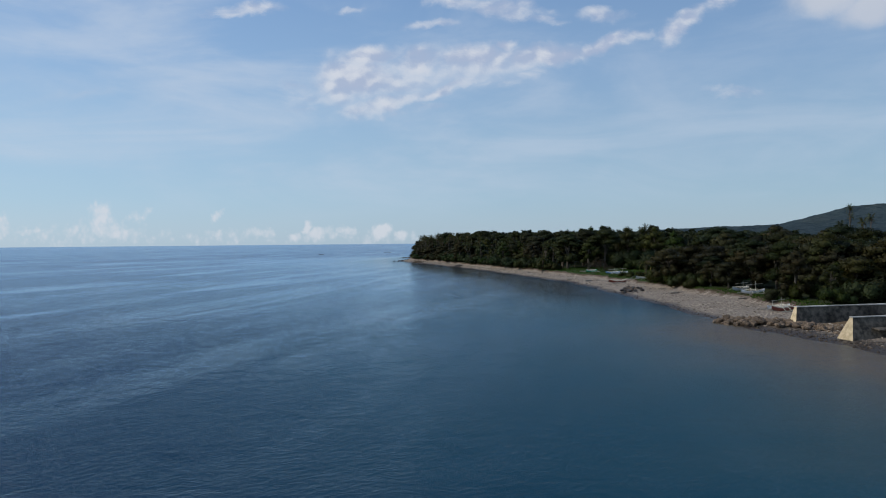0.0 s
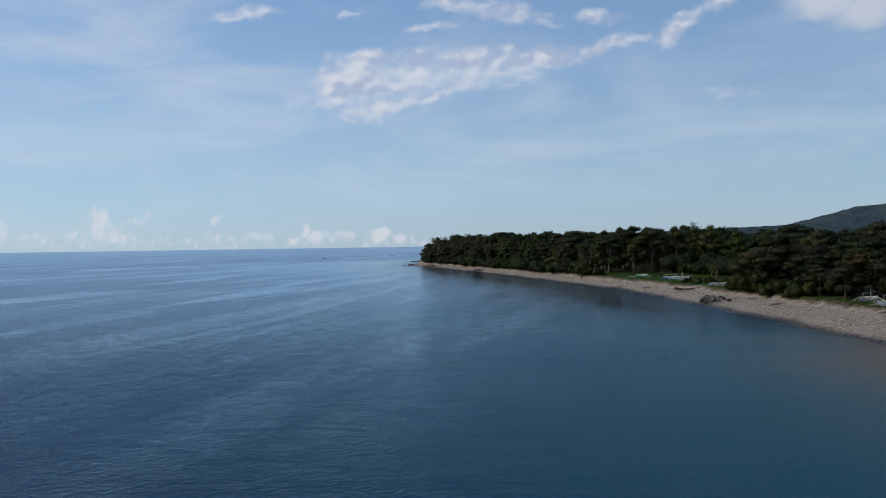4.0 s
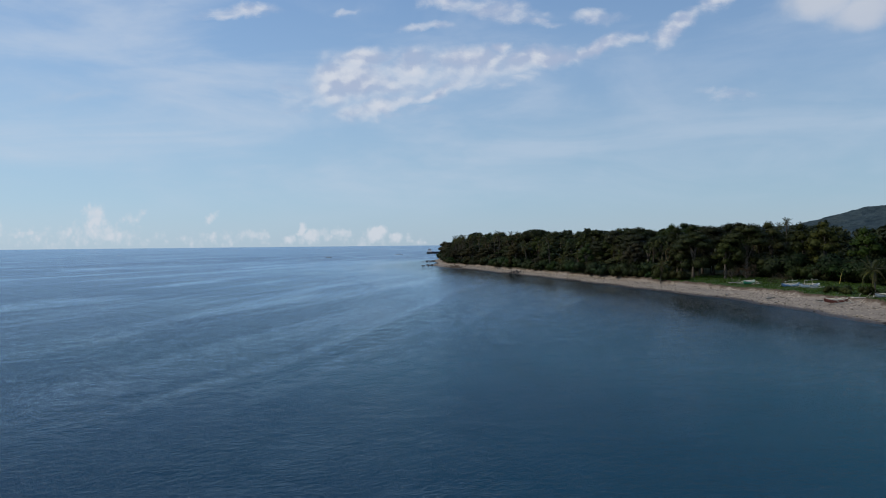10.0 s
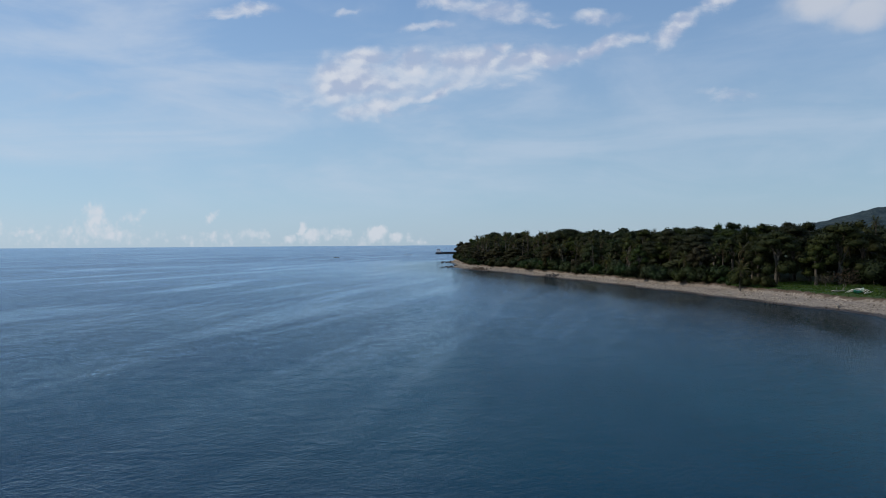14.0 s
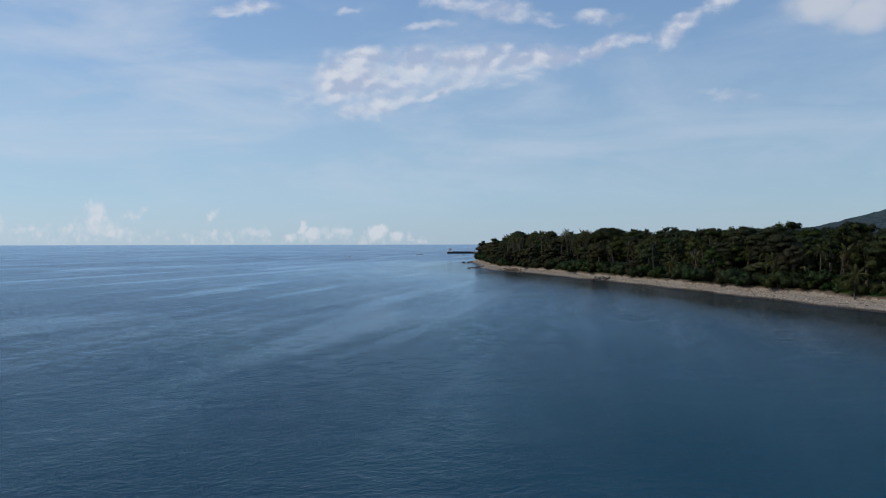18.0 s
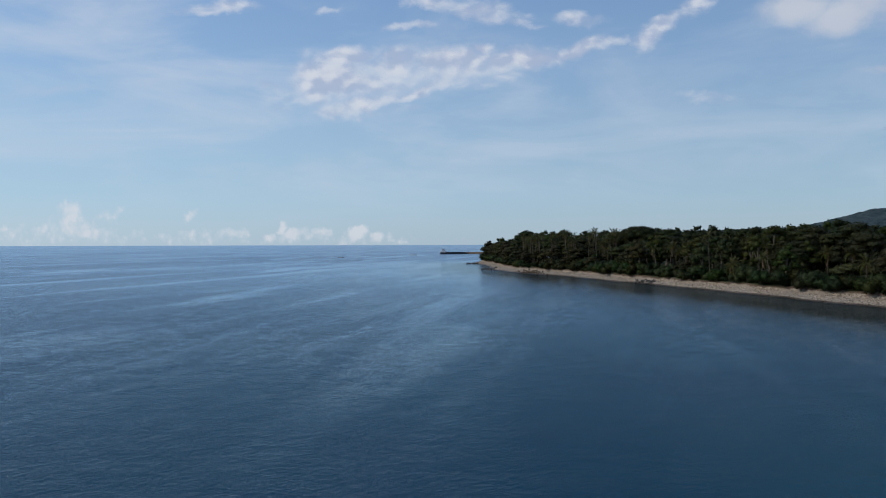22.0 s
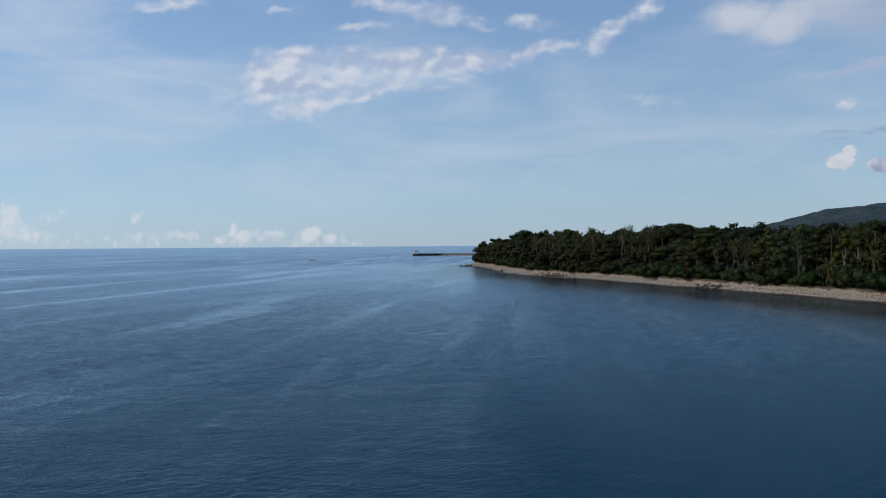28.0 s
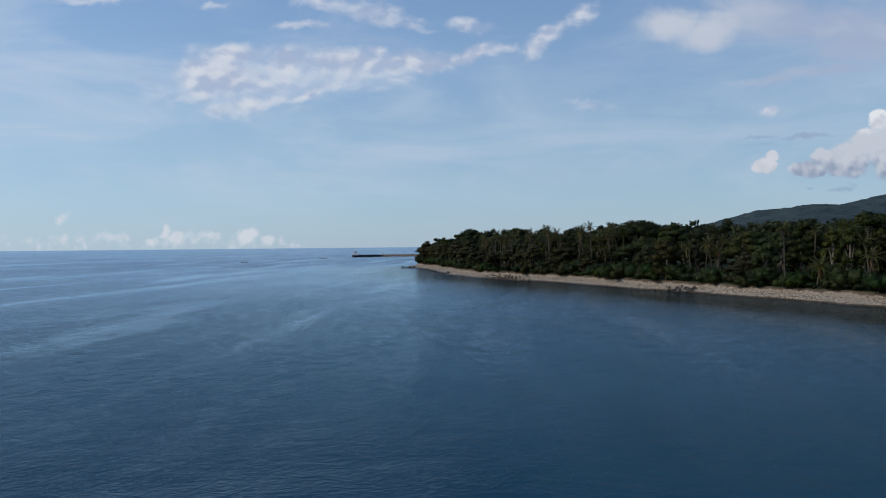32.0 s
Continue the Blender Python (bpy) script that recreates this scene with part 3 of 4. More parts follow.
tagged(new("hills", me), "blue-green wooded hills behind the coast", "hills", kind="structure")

# ---------------------------------------------------------------- helpers for things


def part(name, me, parent, label="", m=None):
    ob = new(name, me)
    ob.parent = parent
    if m is not None:
        ob.matrix_basis = m
    if label:
        ob["label"] = label
    return ob


def thing(name, label, category, group="", m=None):
    ob = tagged(new(name), label, category, group)
    ob.empty_display_size = 0.3
    if m is not None:
        ob.matrix_basis = m
    return ob


def stand(x, y, turn=0.0, size=1.0, sink=0.0, tilt=0.0, z=None):
    """A pose on the ground."""
    return pose(x, y, (z_at(x, y) if z is None else z) - sink, tilt, 0, turn) @ Matrix.Diagonal((size, size, size, 1))


def tube(line, radii, sides=7, cap=True):
    """A round bar along a line of points: vertices and faces."""
    line = np.asarray(line, float)
    radii = np.broadcast_to(radii, len(line))
    ways = np.gradient(line, axis=0)
    v = []
    for p, w, r in zip(line, ways, radii):
        w = w / np.linalg.norm(w)
        a = np.cross(w, (0.3, 0.9, 0.2) if abs(w[2]) > 0.8 else (0, 0, 1))
        a /= np.linalg.norm(a)
        b = np.cross(w, a)
        t = np.arange(sides) * 2 * math.pi / sides
        v.append(p + r * (np.cos(t)[:, None] * a + np.sin(t)[:, None] * b))
    v = np.concatenate(v)
    f = [(i * sides + j, i * sides + (j + 1) % sides, (i + 1) * sides + (j + 1) % sides, (i + 1) * sides + j)
         for i in range(len(line) - 1) for j in range(sides)]
    if cap:
        f += [tuple(range(sides))[::-1], tuple(range(len(v) - sides, len(v)))]
    return v, f


def gathered(pieces):
    """Several (vertices, faces) as one."""
    vs, fs, n = [], [], 0
    for v, f in pieces:
        vs.append(np.asarray(v, float))
        fs += [tuple(int(i) + n for i in face) for face in f]
        n += len(v)
    return np.concatenate(vs), fs


def box(x0, y0, z0, x1, y1, z1, bevel=0.0):
    c, h = np.array([(x0 + x1) / 2, (y0 + y1) / 2, (z0 + z1) / 2]), np.array([x1 - x0, y1 - y0, z1 - z0]) / 2
    if not bevel:
        v = [c + h * s for s in ((-1, -1, -1), (1, -1, -1), (1, 1, -1), (-1, 1, -1), (-1, -1, 1), (1, -1, 1), (1, 1, 1), (-1, 1, 1))]
        return np.array(v), [(0, 3, 2, 1), (4, 5, 6, 7), (0, 1, 5, 4), (1, 2, 6, 5), (2, 3, 7, 6), (3, 0, 4, 7)]
    bm = bmesh.new()
    bmesh.ops.create_cube(bm, size=1.0, matrix=Matrix.Translation(c) @ Matrix.Diagonal((*(2 * h), 1)))
    bmesh.ops.bevel(bm, geom=bm.edges[:], offset=bevel, segments=1, affect="EDGES")
    bm.verts.ensure_lookup_table()
    v, f = [tuple(p.co) for p in bm.verts], [tuple(p.index for p in q.verts) for q in bm.faces]
    bm.free()
    return np.array(v), f


# ---------------------------------------------------------------- trees


def ball(centre, radii, r, rough=0.18):
    """A lumpy inner mass of a crown, 8 by 5."""
    v = [centre + np.array([0, 0, -1]) * radii]
    for i in range(1, 5):
        a = math.pi * i / 5
        for j in range(8):
            b = 2 * math.pi * (j + 0.5 * i) / 8
            k = 1 + rough * r.normal()
            v.append(centre + radii * k * np.array([math.sin(a) * math.cos(b), math.sin(a) * math.sin(b), -math.cos(a)]))
    v.append(centre + np.array([0, 0, 1]) * radii)
    f = [(0, 1 + (j + 1) % 8, 1 + j) for j in range(8)]
    f += [(1 + i * 8 + j, 1 + i * 8 + (j + 1) % 8, 9 + i * 8 + (j + 1) % 8, 9 + i * 8 + j) for i in range(3) for j in range(8)]
    f += [(33, 25 + j, 25 + (j + 1) % 8) for j in range(8)]
    return np.array(v), f


def leaf_clumps(centre, radii, n, size, r, low=-0.55):
    """n small folded sprays of leaves over one lobe of a crown."""
    d = r.normal(size=(n * 3, 3))
    d /= np.linalg.norm(d, axis=1)[:, None]
    d = d[d[:, 2] > low][:n]
    n = len(d)
    at = centre + d * radii * r.uniform(0.72, 1.10, (n, 1))
    out = d / radii
    out /= np.linalg.norm(out, axis=1)[:, None]
    out = out + 0.75 * r.normal(size=(n, 3)) + (0, 0, 0.25)
    out /= np.linalg.norm(out, axis=1)[:, None]
    a = np.cross(out, r.normal(size=(n, 3)))
    a /= np.linalg.norm(a, axis=1)[:, None]
    b = np.cross(out, a)
    s = size * r.uniform(0.55, 1.35, (n, 1))
    lift = out * s * r.uniform(-0.35, 0.35, (n, 1))
    v = np.stack([at - a * s, at + b * s * 0.62 + lift, at + a * s * r.uniform(0.8, 1.3, (n, 1)), at - b * s * 0.62 + lift], 1)
    i = np.arange(n) * 4
    f = np.concatenate([np.stack([i + 2, i + 1, i], 1), np.stack([i + 3, i + 2, i], 1)])
    swell = d / radii
    swell /= np.linalg.norm(swell, axis=1)[:, None]
    swell = swell + 0.30 * r.normal(size=(n, 3))
    return v.reshape(-1, 3), f, np.repeat(swell, 4, axis=0)


def crown_mesh(name, lobes, per, size, leaf, r, low=-0.55):
    """Lobes of leaf sprays; every spray takes the light as its lobe bulges."""
    middle = np.mean([c for c, _ in lobes], axis=0)
    pieces, ways = [], []
    for c, q in lobes:
        c, q = np.array(c), np.array(q)
        v, f = ball(c, q * 0.66, r)
        pieces.append((v, f))
        ways.append((v - c) / q**2)
    for c, q in lobes:
        c, q = np.array(c), np.array(q)
        v, f, way = leaf_clumps(c, q, int(per * (q[0] * q[1] + q[0] * q[2]) / 2), size, r, low)
        pieces.append((v, f))
        ways.append(way + 0.25 * (v - middle) / (np.linalg.norm(v - middle, axis=1)[:, None] + 1e-6))
    me = mesh_of(name, *gathered(pieces), leaf, True)
    ways = np.concatenate(ways)
    ways /= np.linalg.norm(ways, axis=1)[:, None]
    me.normals_split_custom_set_from_vertices([tuple(w) for w in ways])
    return me


def trunk_mesh(name, height, girth, ends, r, bark):
    """A tapered trunk with a limb to each lobe of the crown."""
    lean = r.normal(size=2) * 0.05 * height
    h = np.linspace(-0.4, height, 7)
    line = np.stack([lean[0] * (h / height) ** 2 + 0.06 * np.sin(h), lean[1] * (h / height) ** 2, h], 1)
    pieces = [tube(line, girth * (1.25 - 0.75 * np.linspace(0, 1, 7)), 7)]
    for e in ends:
        e = np.array(e)
        a = line[int(r.integers(3, 6))]
        bend = (a + e) / 2 + (0, 0, 0.08 * height)
        q = np.linspace(0, 1, 5)[:, None]
        pieces.append(tube((1 - q) ** 2 * a + 2 * q * (1 - q) * bend + q**2 * e, girth * np.linspace(0.5, 0.12, 5), 5))
    return mesh_of(name, *gathered(pieces), bark, True)


def broadleaf(height, spread, leaf, seed, flat=1.0, per=52, size=0.26):
    """Trunk and crown meshes of a broadleaved tree."""
    r = np.random.default_rng(seed)
    lobes = []
    n = int(7 + spread * 0.9)
    for i in range(n):
        a = 2.4 * i + r.uniform(-0.5, 0.5)
        u = math.sqrt((i + 0.5) / n)
        q = spread * r.uniform(0.28, 0.42)
        up = height - q * 0.75 * flat - (height * 0.42 / max(flat, 0.8) ** 0 * flat) * u**1.8 + r.uniform(-0.7, 0.7)
        lobes.append(((u * spread * 0.72 * math.cos(a), u * spread * 0.72 * math.sin(a), up), (q, q * r.uniform(0.85, 1.15), q * 0.72 * flat)))
    for i in range(int(n * 0.6)):      # lower skirts
        a, q = 2.4 * i + 1, spread * r.uniform(0.22, 0.32)
        lobes.append((((spread * 0.6) * math.cos(a), (spread * 0.6) * math.sin(a), height * r.uniform(0.2, 0.46)), (q, q, q * 0.9)))
    crown = crown_mesh("crown", lobes, per, size, leaf, r)
    trunk = trunk_mesh("trunk", height * 0.62, 0.03 * height, [c for c, _ in lobes[: n]][:6], r, BARK)
    return trunk, crown


TREE_SORTS = []
for label, h, sp, leaf, seed, flat in [("tall dark green broadleaved tree with a rounded crown", 16, 5.0, LEAF[0], 1, 1.0),
                                       ("green broadleaved tree with an uneven crown", 14, 4.6, LEAF[1], 2, 1.1),
                                       ("dull olive broadleaved tree with a feathery crown", 13, 5.2, LEAF[2], 3, 0.9),
                                       ("spreading dark tree with a flat domed crown", 15, 7.5, LEAF[0], 4, 0.6),
                                       ("slender green tree with a narrow crown", 16, 3.6, LEAF[1], 5, 1.3),
                                       ("spreading olive tree with layered branches", 11, 6.6, LEAF[2], 6, 0.65),
                                       ("broad pale olive tree with layered feathery branches", 11, 8.2, PALE_LEAF, 7, 0.55),
                                       ("clump of tall feathery yellow-green bamboo", 12, 3.0, PALE_LEAF, 8, 1.5)]:
    TREE_SORTS.append((label, h, *broadleaf(h, sp, leaf, seed, flat)))


# the great dome of one old tree on the point
r = np.random.default_rng(77)
lobes = []
for i in range(26):
    a, u = 2.4 * i, math.sqrt((i + 0.5) / 26)
    lobes.append(((9.0 * u * math.cos(a), 9.0 * u * math.sin(a), 11.5 + 6.2 * math.sqrt(1 - 0.9 * u * u)), (2.7, 2.7, 2.1)))
TREE_SORTS.append(("great dark tree with a broad smooth domed crown", 20, trunk_mesh("trunk", 12.5, 0.6, [c for c, _ in lobes[::3]], r, BARK), crown_mesh("crown", lobes, 60, 0.28, LEAF[0], r)))


def plant_tree(sort, x, y, height, turn, group="trees of the shore wood"):
    label, h, trunk, crown = TREE_SORTS[sort]
    ob = thing("broadleaf_tree", label, "tree", group, stand(x, y, turn, height / h, 0.2))
    part("trunk", trunk, ob)
    part("crown", crown, ob)
    return ob


def inland(y, s):
    """Easting of a point s metres behind the beach."""
    return float(coast(y) + beach_width(y) + s)


# where the coconut palms stand: x, y, height of the crown over the sea, turn
PALMS_ABOVE = [(20.8, 372, 18.1, 20), (90.7, 308, 21.5, 70), (87.5, 507, 22.0, 90), (109, 484, 21.5, 140), (111, 477, 22.2, 310), (37.9, 383, 17.4, 50), (41.6, 375, 18.2, 260), (85, 465, 20.4, 33)]
PALMS_YOUNG = [(23.6, 364.8, 9.0, 0), (25.9, 366.3, 8.6, 100), (41.9, 289.8, 8.3, 60), (38.3, 322.6, 10.8, 280), (66, 222, 9.0, 120)]
PALMS_FRONT = [(25.8, 350, 11.2, 10), (33.5, 357, 12.9, 120), (11.7, 399, 13.6, 230), (17.2, 400.7, 14.4, 300), (20.8, 402.4, 14.4, 190), (14.2, 415, 13.8, 160),
               (19.6, 397, 12.6, 75), (37.5, 336, 12.8, 95), (39, 327, 13.0, 140), (44.1, 309, 13.9, 270), (46, 303, 13.5, 330),
               (12.3, 435, 14.6, 20), (7.4, 446, 13.4, 110)]
PALMS_POINT = [(-13.1, 540, 16.9, 160), (-16, 519, 17.6, 240), (-14.8, 509, 17.9, 320), (-14, 501, 17.1, 40),
               (-12.2, 494.8, 17.8, 120), (-11.2, 486, 17.7, 200), (-8.5, 482, 17.8, 280), (-6.4, 478, 17.3, 10), (-3.2, 475.8, 19, 90), (0.1, 470.5, 17.8, 170),
               (7.7, 467, 18.7, 250), (3.5, 460, 17.7, 330), (16.4, 462, 18.9, 60), (13.2, 451.6, 19.1, 150), (5.9, 454, 19.3, 220)]
PALMS_SLOPE = [(166, 280, 28.2, 30), (152, 243, 23.0, 100), (147, 238, 21.5, 170), (141, 243, 20.5, 250), (178, 300, 25.5, 310), (95, 330, 20.5, 80), (108, 345, 20.8, 190)]


def crowded(x, y):
    """Whether a palm near the beach stands too close."""
    return any((x - a) ** 2 + (y - b) ** 2 < 36 for a, b, _, _ in PALMS_YOUNG + PALMS_FRONT) or (x - 20.8) ** 2 + (y - 372) ** 2 < 36


TREE_COUNT = 0
# trees that stand out: kind, x, y, height
for sort, x, y, h in [(0, 103, 436, 21.5), (0, 139, 453, 22), (8, 27, 460, 19.2), (0, 39, 366.5, 18), (3, 36, 452, 17.0), (3, 18, 469, 16.5),
                      (4, 92, 426, 20.5), (3, 78, 172, 12), (5, 74, 186, 11), (5, 86, 160, 12.5), (3, 92, 185, 13.5), (5, 71, 205, 10.5), (2, 44, 352, 16.5), (6, 13, 431, 11.5), (7, 68, 296, 13), (7, 70.5, 299, 12), (7, 66.5, 300, 11.5), (6, 38.5, 329, 6.5)]:
    plant_tree(sort, x, y, h, 37 * h)
    TREE_COUNT += 1
for back, step, low, high, sorts in [(5, 6.0, 8.0, 12.5, (1, 2, 5, 1, 2)), (14, 7.5, 11.5, 15.5, (0, 1, 2, 3, 4)), (26, 8.5, 14.0, 17.5, (0, 1, 3, 4, 0)),
                                     (40, 11.0, 15.5, 18.8, (0, 3, 1, 0))]:
    y = 118.0
    while y < 668:
        yy = y + rng.uniform(-2.5, 2.5)
        clearing = (205 < yy < 285 and back < 30) or (285 <= yy < 300 and back < 12)
        x = inland(yy, back + rng.uniform(-3, 3))
        size = rng.uniform(low, high) * np.interp(yy, [100, 425, 445, 525, 560, 600, 680], [1, 1, 0.84, 0.84, 1.08, 1.16, 1.14])
        turn, sort = rng.uniform(0, 360), int(rng.choice(sorts if yy > 205 else (5, 3, 2, 5, 0)))
        y += step * rng.uniform(0.8, 1.25)
        if clearing or (yy < 136 and x < 84) or (140 < yy < 168 and back < 8) or (back < 20 and crowded(x, yy)) or (back < 20 and abs(yy - 429) < 9):
            continue
        size *= float(np.interp(yy, [120, 200, 300], [0.78, 0.84, 1.0]))
        plant_tree(sort, x, yy, size, turn)
        TREE_COUNT += 1

# trees and thickets behind the seawall
for k in range(26):
    x, y = 74 + 3.1 * (k % 13) + rng.uniform(-1, 1) + 6 * (k // 13), 131 + 1.2 * (k % 13) + 11 * (k // 13) + rng.uniform(-2, 2)
    plant_tree(int(rng.choice((1, 2, 5, 0))), x, y, rng.uniform(7.5, 11) + 3.5 * (k // 13), rng.uniform(0, 360))

# the wood farther back, past counting
r = np.random.default_rng(21)
lite = [broadleaf(16, 5.5, LEAF[0], 31, 1.0, 7, 0.8)[1], broadleaf(15, 6.5, LEAF[1], 32, 0.75, 7, 0.8)[1]]
raw = []
for me in lite:
    co = np.empty(len(me.vertices) * 3)
    me.vertices.foreach_get("co", co)
    raw.append((co.reshape(-1, 3), [tuple(p.vertices) for p in me.polygons]))
pieces = []
for back, step in ((56, 10), (74, 12), (95, 14), (120, 18), (150, 22), (190, 28)):
    y = 90.0
    while y < 660 - back * 0.3:
        x, q = inland(y, back + r.uniform(-6, 6)), r.uniform(0.98, 1.22) * float(np.interp(y, [150, 330, 400, 470], [0.70, 0.90, 0.92, 1.0]) * np.interp(y, [300, 360], [np.interp(back, [56, 190], [1.0, 0.82]), 1.0]))
        co, f = raw[int(r.integers(2))]
        a = r.uniform(0, 6.28)
        turned = np.stack([co[:, 0] * math.cos(a) - co[:, 1] * math.sin(a), co[:, 0] * math.sin(a) + co[:, 1] * math.cos(a), co[:, 2]], 1) * q
        pieces.append((turned + (x, y, z_at(x, y) - 0.3), f))
        y += step * r.uniform(0.8, 1.25)
v, f = gathered(pieces)
tagged(new("far_woods", mesh_of("far_woods", v, f, LEAF[0])), "dense dark wood stretching inland behind the shore", "woods", kind="stuff")

# bushes along the top of the beach
BUSHES = []
for label, w, h, seed, leaf in [("low bright green bush at the top of the beach", 2.6, 3.4, 41, BUSH_LEAF), ("rounded green thicket on the beach bank", 3.2, 4.6, 42, BUSH_LEAF),
                                ("dull green scrub on the beach bank", 2.8, 3.8, 43, LEAF[1])]:
    r = np.random.default_rng(seed)
    lobes = [((r.uniform(-1, 1) * w * 0.7, r.uniform(-1, 1) * w * 0.7, h * r.uniform(0.25, 0.62)), (w * 0.5, w * 0.5, h * r.uniform(0.28, 0.38))) for _ in range(8)]
    BUSHES.append((label, crown_mesh("leaves", lobes, 95, 0.19, leaf, r, -0.9), trunk_mesh("stems", h * 0.5, 0.07, [c for c, _ in lobes[:5]], r, BARK)))
y = 121.0
while y < 672:
    yy = y + rng.uniform(-1, 1)
    for back in ((0.6, 4.5) if 300 < yy < 480 else (1.2, 6.0, 11.0) if yy < 200 else (1.0,)):
        if not (205 < yy < 285) and yy > 138 and not (140 < yy < 170 and back < 14):
            if 290 < yy < 480 and back < 2 and rng.random() < 0.30 and not crowded(inland(yy, 3), yy):
                plant_tree(int(rng.choice((5, 2, 6, 1))), inland(yy, 2.8), yy, rng.uniform(4.5, 7.5), rng.uniform(0, 360), "small trees over the beach")
                continue
            label, leaves, stems = BUSHES[int(rng.integers(3)) if yy > 205 else 2]
            ob = thing("bush", label, "bush", "bushes along the beach", stand(inland(yy, back + rng.uniform(-0.8, 0.8)), yy, rng.uniform(0, 360), (rng.choice((0.5, 0.75, 0.9, 1.0, 1.2)) * rng.uniform(0.85, 1.15) + 0.3 * (back > 2)) if 290 < yy < 480 else rng.uniform(0.55, 1.2), 0.15))
            part("foliage", leaves, ob)
            part("stem", stems, ob)
    y += rng.uniform(2.6, 5.6)

for k in range(30):
    y = 205 + 2.9 * k
    label, leaves, stems = BUSHES[k % 3]
    ob = thing("bush", "dark green thicket at the back of the grass clearing", "bush", "thickets behind the clearing", stand(inland(y, 29 + rng.uniform(-2, 4)), y, rng.uniform(0, 360), rng.uniform(0.9, 1.9), 0.15))
    part("foliage", leaves, ob)
    part("stem", stems, ob)
for k in range(20):
    x = 71 + 3.0 * k + rng.uniform(-0.8, 0.8)
    label, leaves, stems = BUSHES[2]
    ob = thing("bush", "green bush behind the seawall", "bush", "bushes behind the seawall", stand(x, 125.5 + (x - 71) * 0.2 + rng.uniform(-0.6, 1.5), rng.uniform(0, 360), rng.uniform(0.8, 1.4), 0.15))
    part("foliage", leaves, ob)
    part("stem", stems, ob)

for x, y, q in [(61.5, 225, 0.55), (60.0, 229, 0.45), (63.5, 221, 0.6), (62.5, 230, 0.4), (66, 217, 0.7), (65.5, 224, 0.5)]:
    ob = thing("bush", "low dark thicket among the boats above the beach", "bush", "thickets by the boats", stand(x, y, 40 * x, q, 0.12))
    part("foliage", BUSHES[2][1], ob)
    part("stem", BUSHES[2][2], ob)

# withered shrubs by the grass clearing
r = np.random.default_rng(52)
lobes = [((r.uniform(-1, 1) * 1.3, r.uniform(-1, 1) * 1.3, r.uniform(0.8, 2.6)), (0.9, 0.9, 0.9)) for _ in range(7)]

pieces = [leaf_clumps(np.array(c), np.array(q), 70, 0.13, r, -0.9)[:2] for c, q in lobes]
twigs = mesh_of("leaves", *gathered(pieces), WITHERED)
stems = trunk_mesh("stems", 1.6, 0.06, [c for c, _ in lobes], r, BARK)
for x, y, q, turn in [(61.5, 252.5, 1.0, 10), (60.4, 257, 0.7, 130), (63.0, 277, 1.5, 70), (60.8, 282, 1.2, 200)]:
    ob = thing("dead_shrub", "withered grey-brown shrub at the edge of the beach", "shrub", "withered shrubs by the clearing", stand(x, y, turn, q, 0.1))
    part("foliage", twigs, ob)
    part("stem", stems, ob)

# ---------------------------------------------------------------- coconut palms


def frond_mesh(length, droop, r, leaf):
    """One feather-shaped leaf along +x: a rib and two rows of hanging leaflets."""
    q = np.linspace(0, 1, 8)
    rise = 0.55
    line = np.stack([length * q * (1 - 0.16 * droop * q), 0 * q, length * (rise * q - droop * q**2)], 1)
    pieces = [tube(line, np.linspace(0.055, 0.012, 8), 3, False)]
    v, f = [], []
    for i in range(22):
        u = 0.10 + 0.88 * i / 21
        p = np.array([np.interp(u, q, line[:, k]) for k in range(3)])
        w = length * 0.19 * math.sin(math.pi * min(1, 0.16 + 0.78 * u)) * r.uniform(0.8, 1.15)
        for side in (-1, 1):
            tip = p + (w * 0.45, side * w * 0.85, -w * (0.30 + 0.25 * droop) * r.uniform(0.7, 1.3))
            n = len(v)
            v += [p + (-0.05, 0, 0.01), (p + tip) / 2 + (-0.055, 0, 0.10 * w), tip, (p + tip) / 2 + (0.055, 0, 0.10 * w), p + (0.05, 0, 0.01)]
            f += [(n, n + 1, n + 3, n + 4), (n + 1, n + 2, n + 3)]
    pieces.append((np.array(v), f))
    return mesh_of("frond", *gathered(pieces), leaf)


r = np.random.default_rng(5)
FRONDS = [frond_mesh(3.6, d, r, PALM_LEAF) for d in (0.35, 0.75, 1.15)] + [frond_mesh(3.4, 1.7, r, DRY_LEAF)]


def palm_trunk(height, bend):
    h = np.linspace(0, 1, 11)
    line = np.stack([bend * h**1.7, 0.15 * np.sin(h * 5), -0.4 + (height + 0.4) * h], 1)
    rad = 0.17 - 0.06 * h + 0.12 * np.exp(-h * 14)
    rad = rad * (1 + 0.06 * (np.arange(11) % 2))
    return mesh_of("trunk", *tube(line, rad, 8), PALM_BARK, True)


def nuts_mesh(r):
    pieces = []
    for i in range(7):
        a = i * 0.9
        pieces.append(ball(np.array([0.28 * math.cos(a), 0.28 * math.sin(a), -0.35 - 0.1 * (i % 3)]), np.array([0.13, 0.13, 0.16]), r, 0.05))
    return mesh_of("coconuts", *gathered(pieces), PALM_LEAF, True)


NUTS = nuts_mesh(r)
PALMS = []
for height, bend, seed in [(7.0, 0.8, 1), (11.0, 1.6, 2), (12.5, -1.2, 3), (16.0, 1.0, 4), (18.0, 0.5, 5)]:
    r = np.random.default_rng(seed)
    PALMS.append((height, bend, palm_trunk(height, bend),
                  [(2.399 * i + r.uniform(-0.2, 0.2), 58 - 92 * (i / 19) ** 1.0 + r.uniform(-10, 10), int(min(2, i // 6)) if i < 17 else 3, r.uniform(0.85, 1.12)) for i in range(19)]))


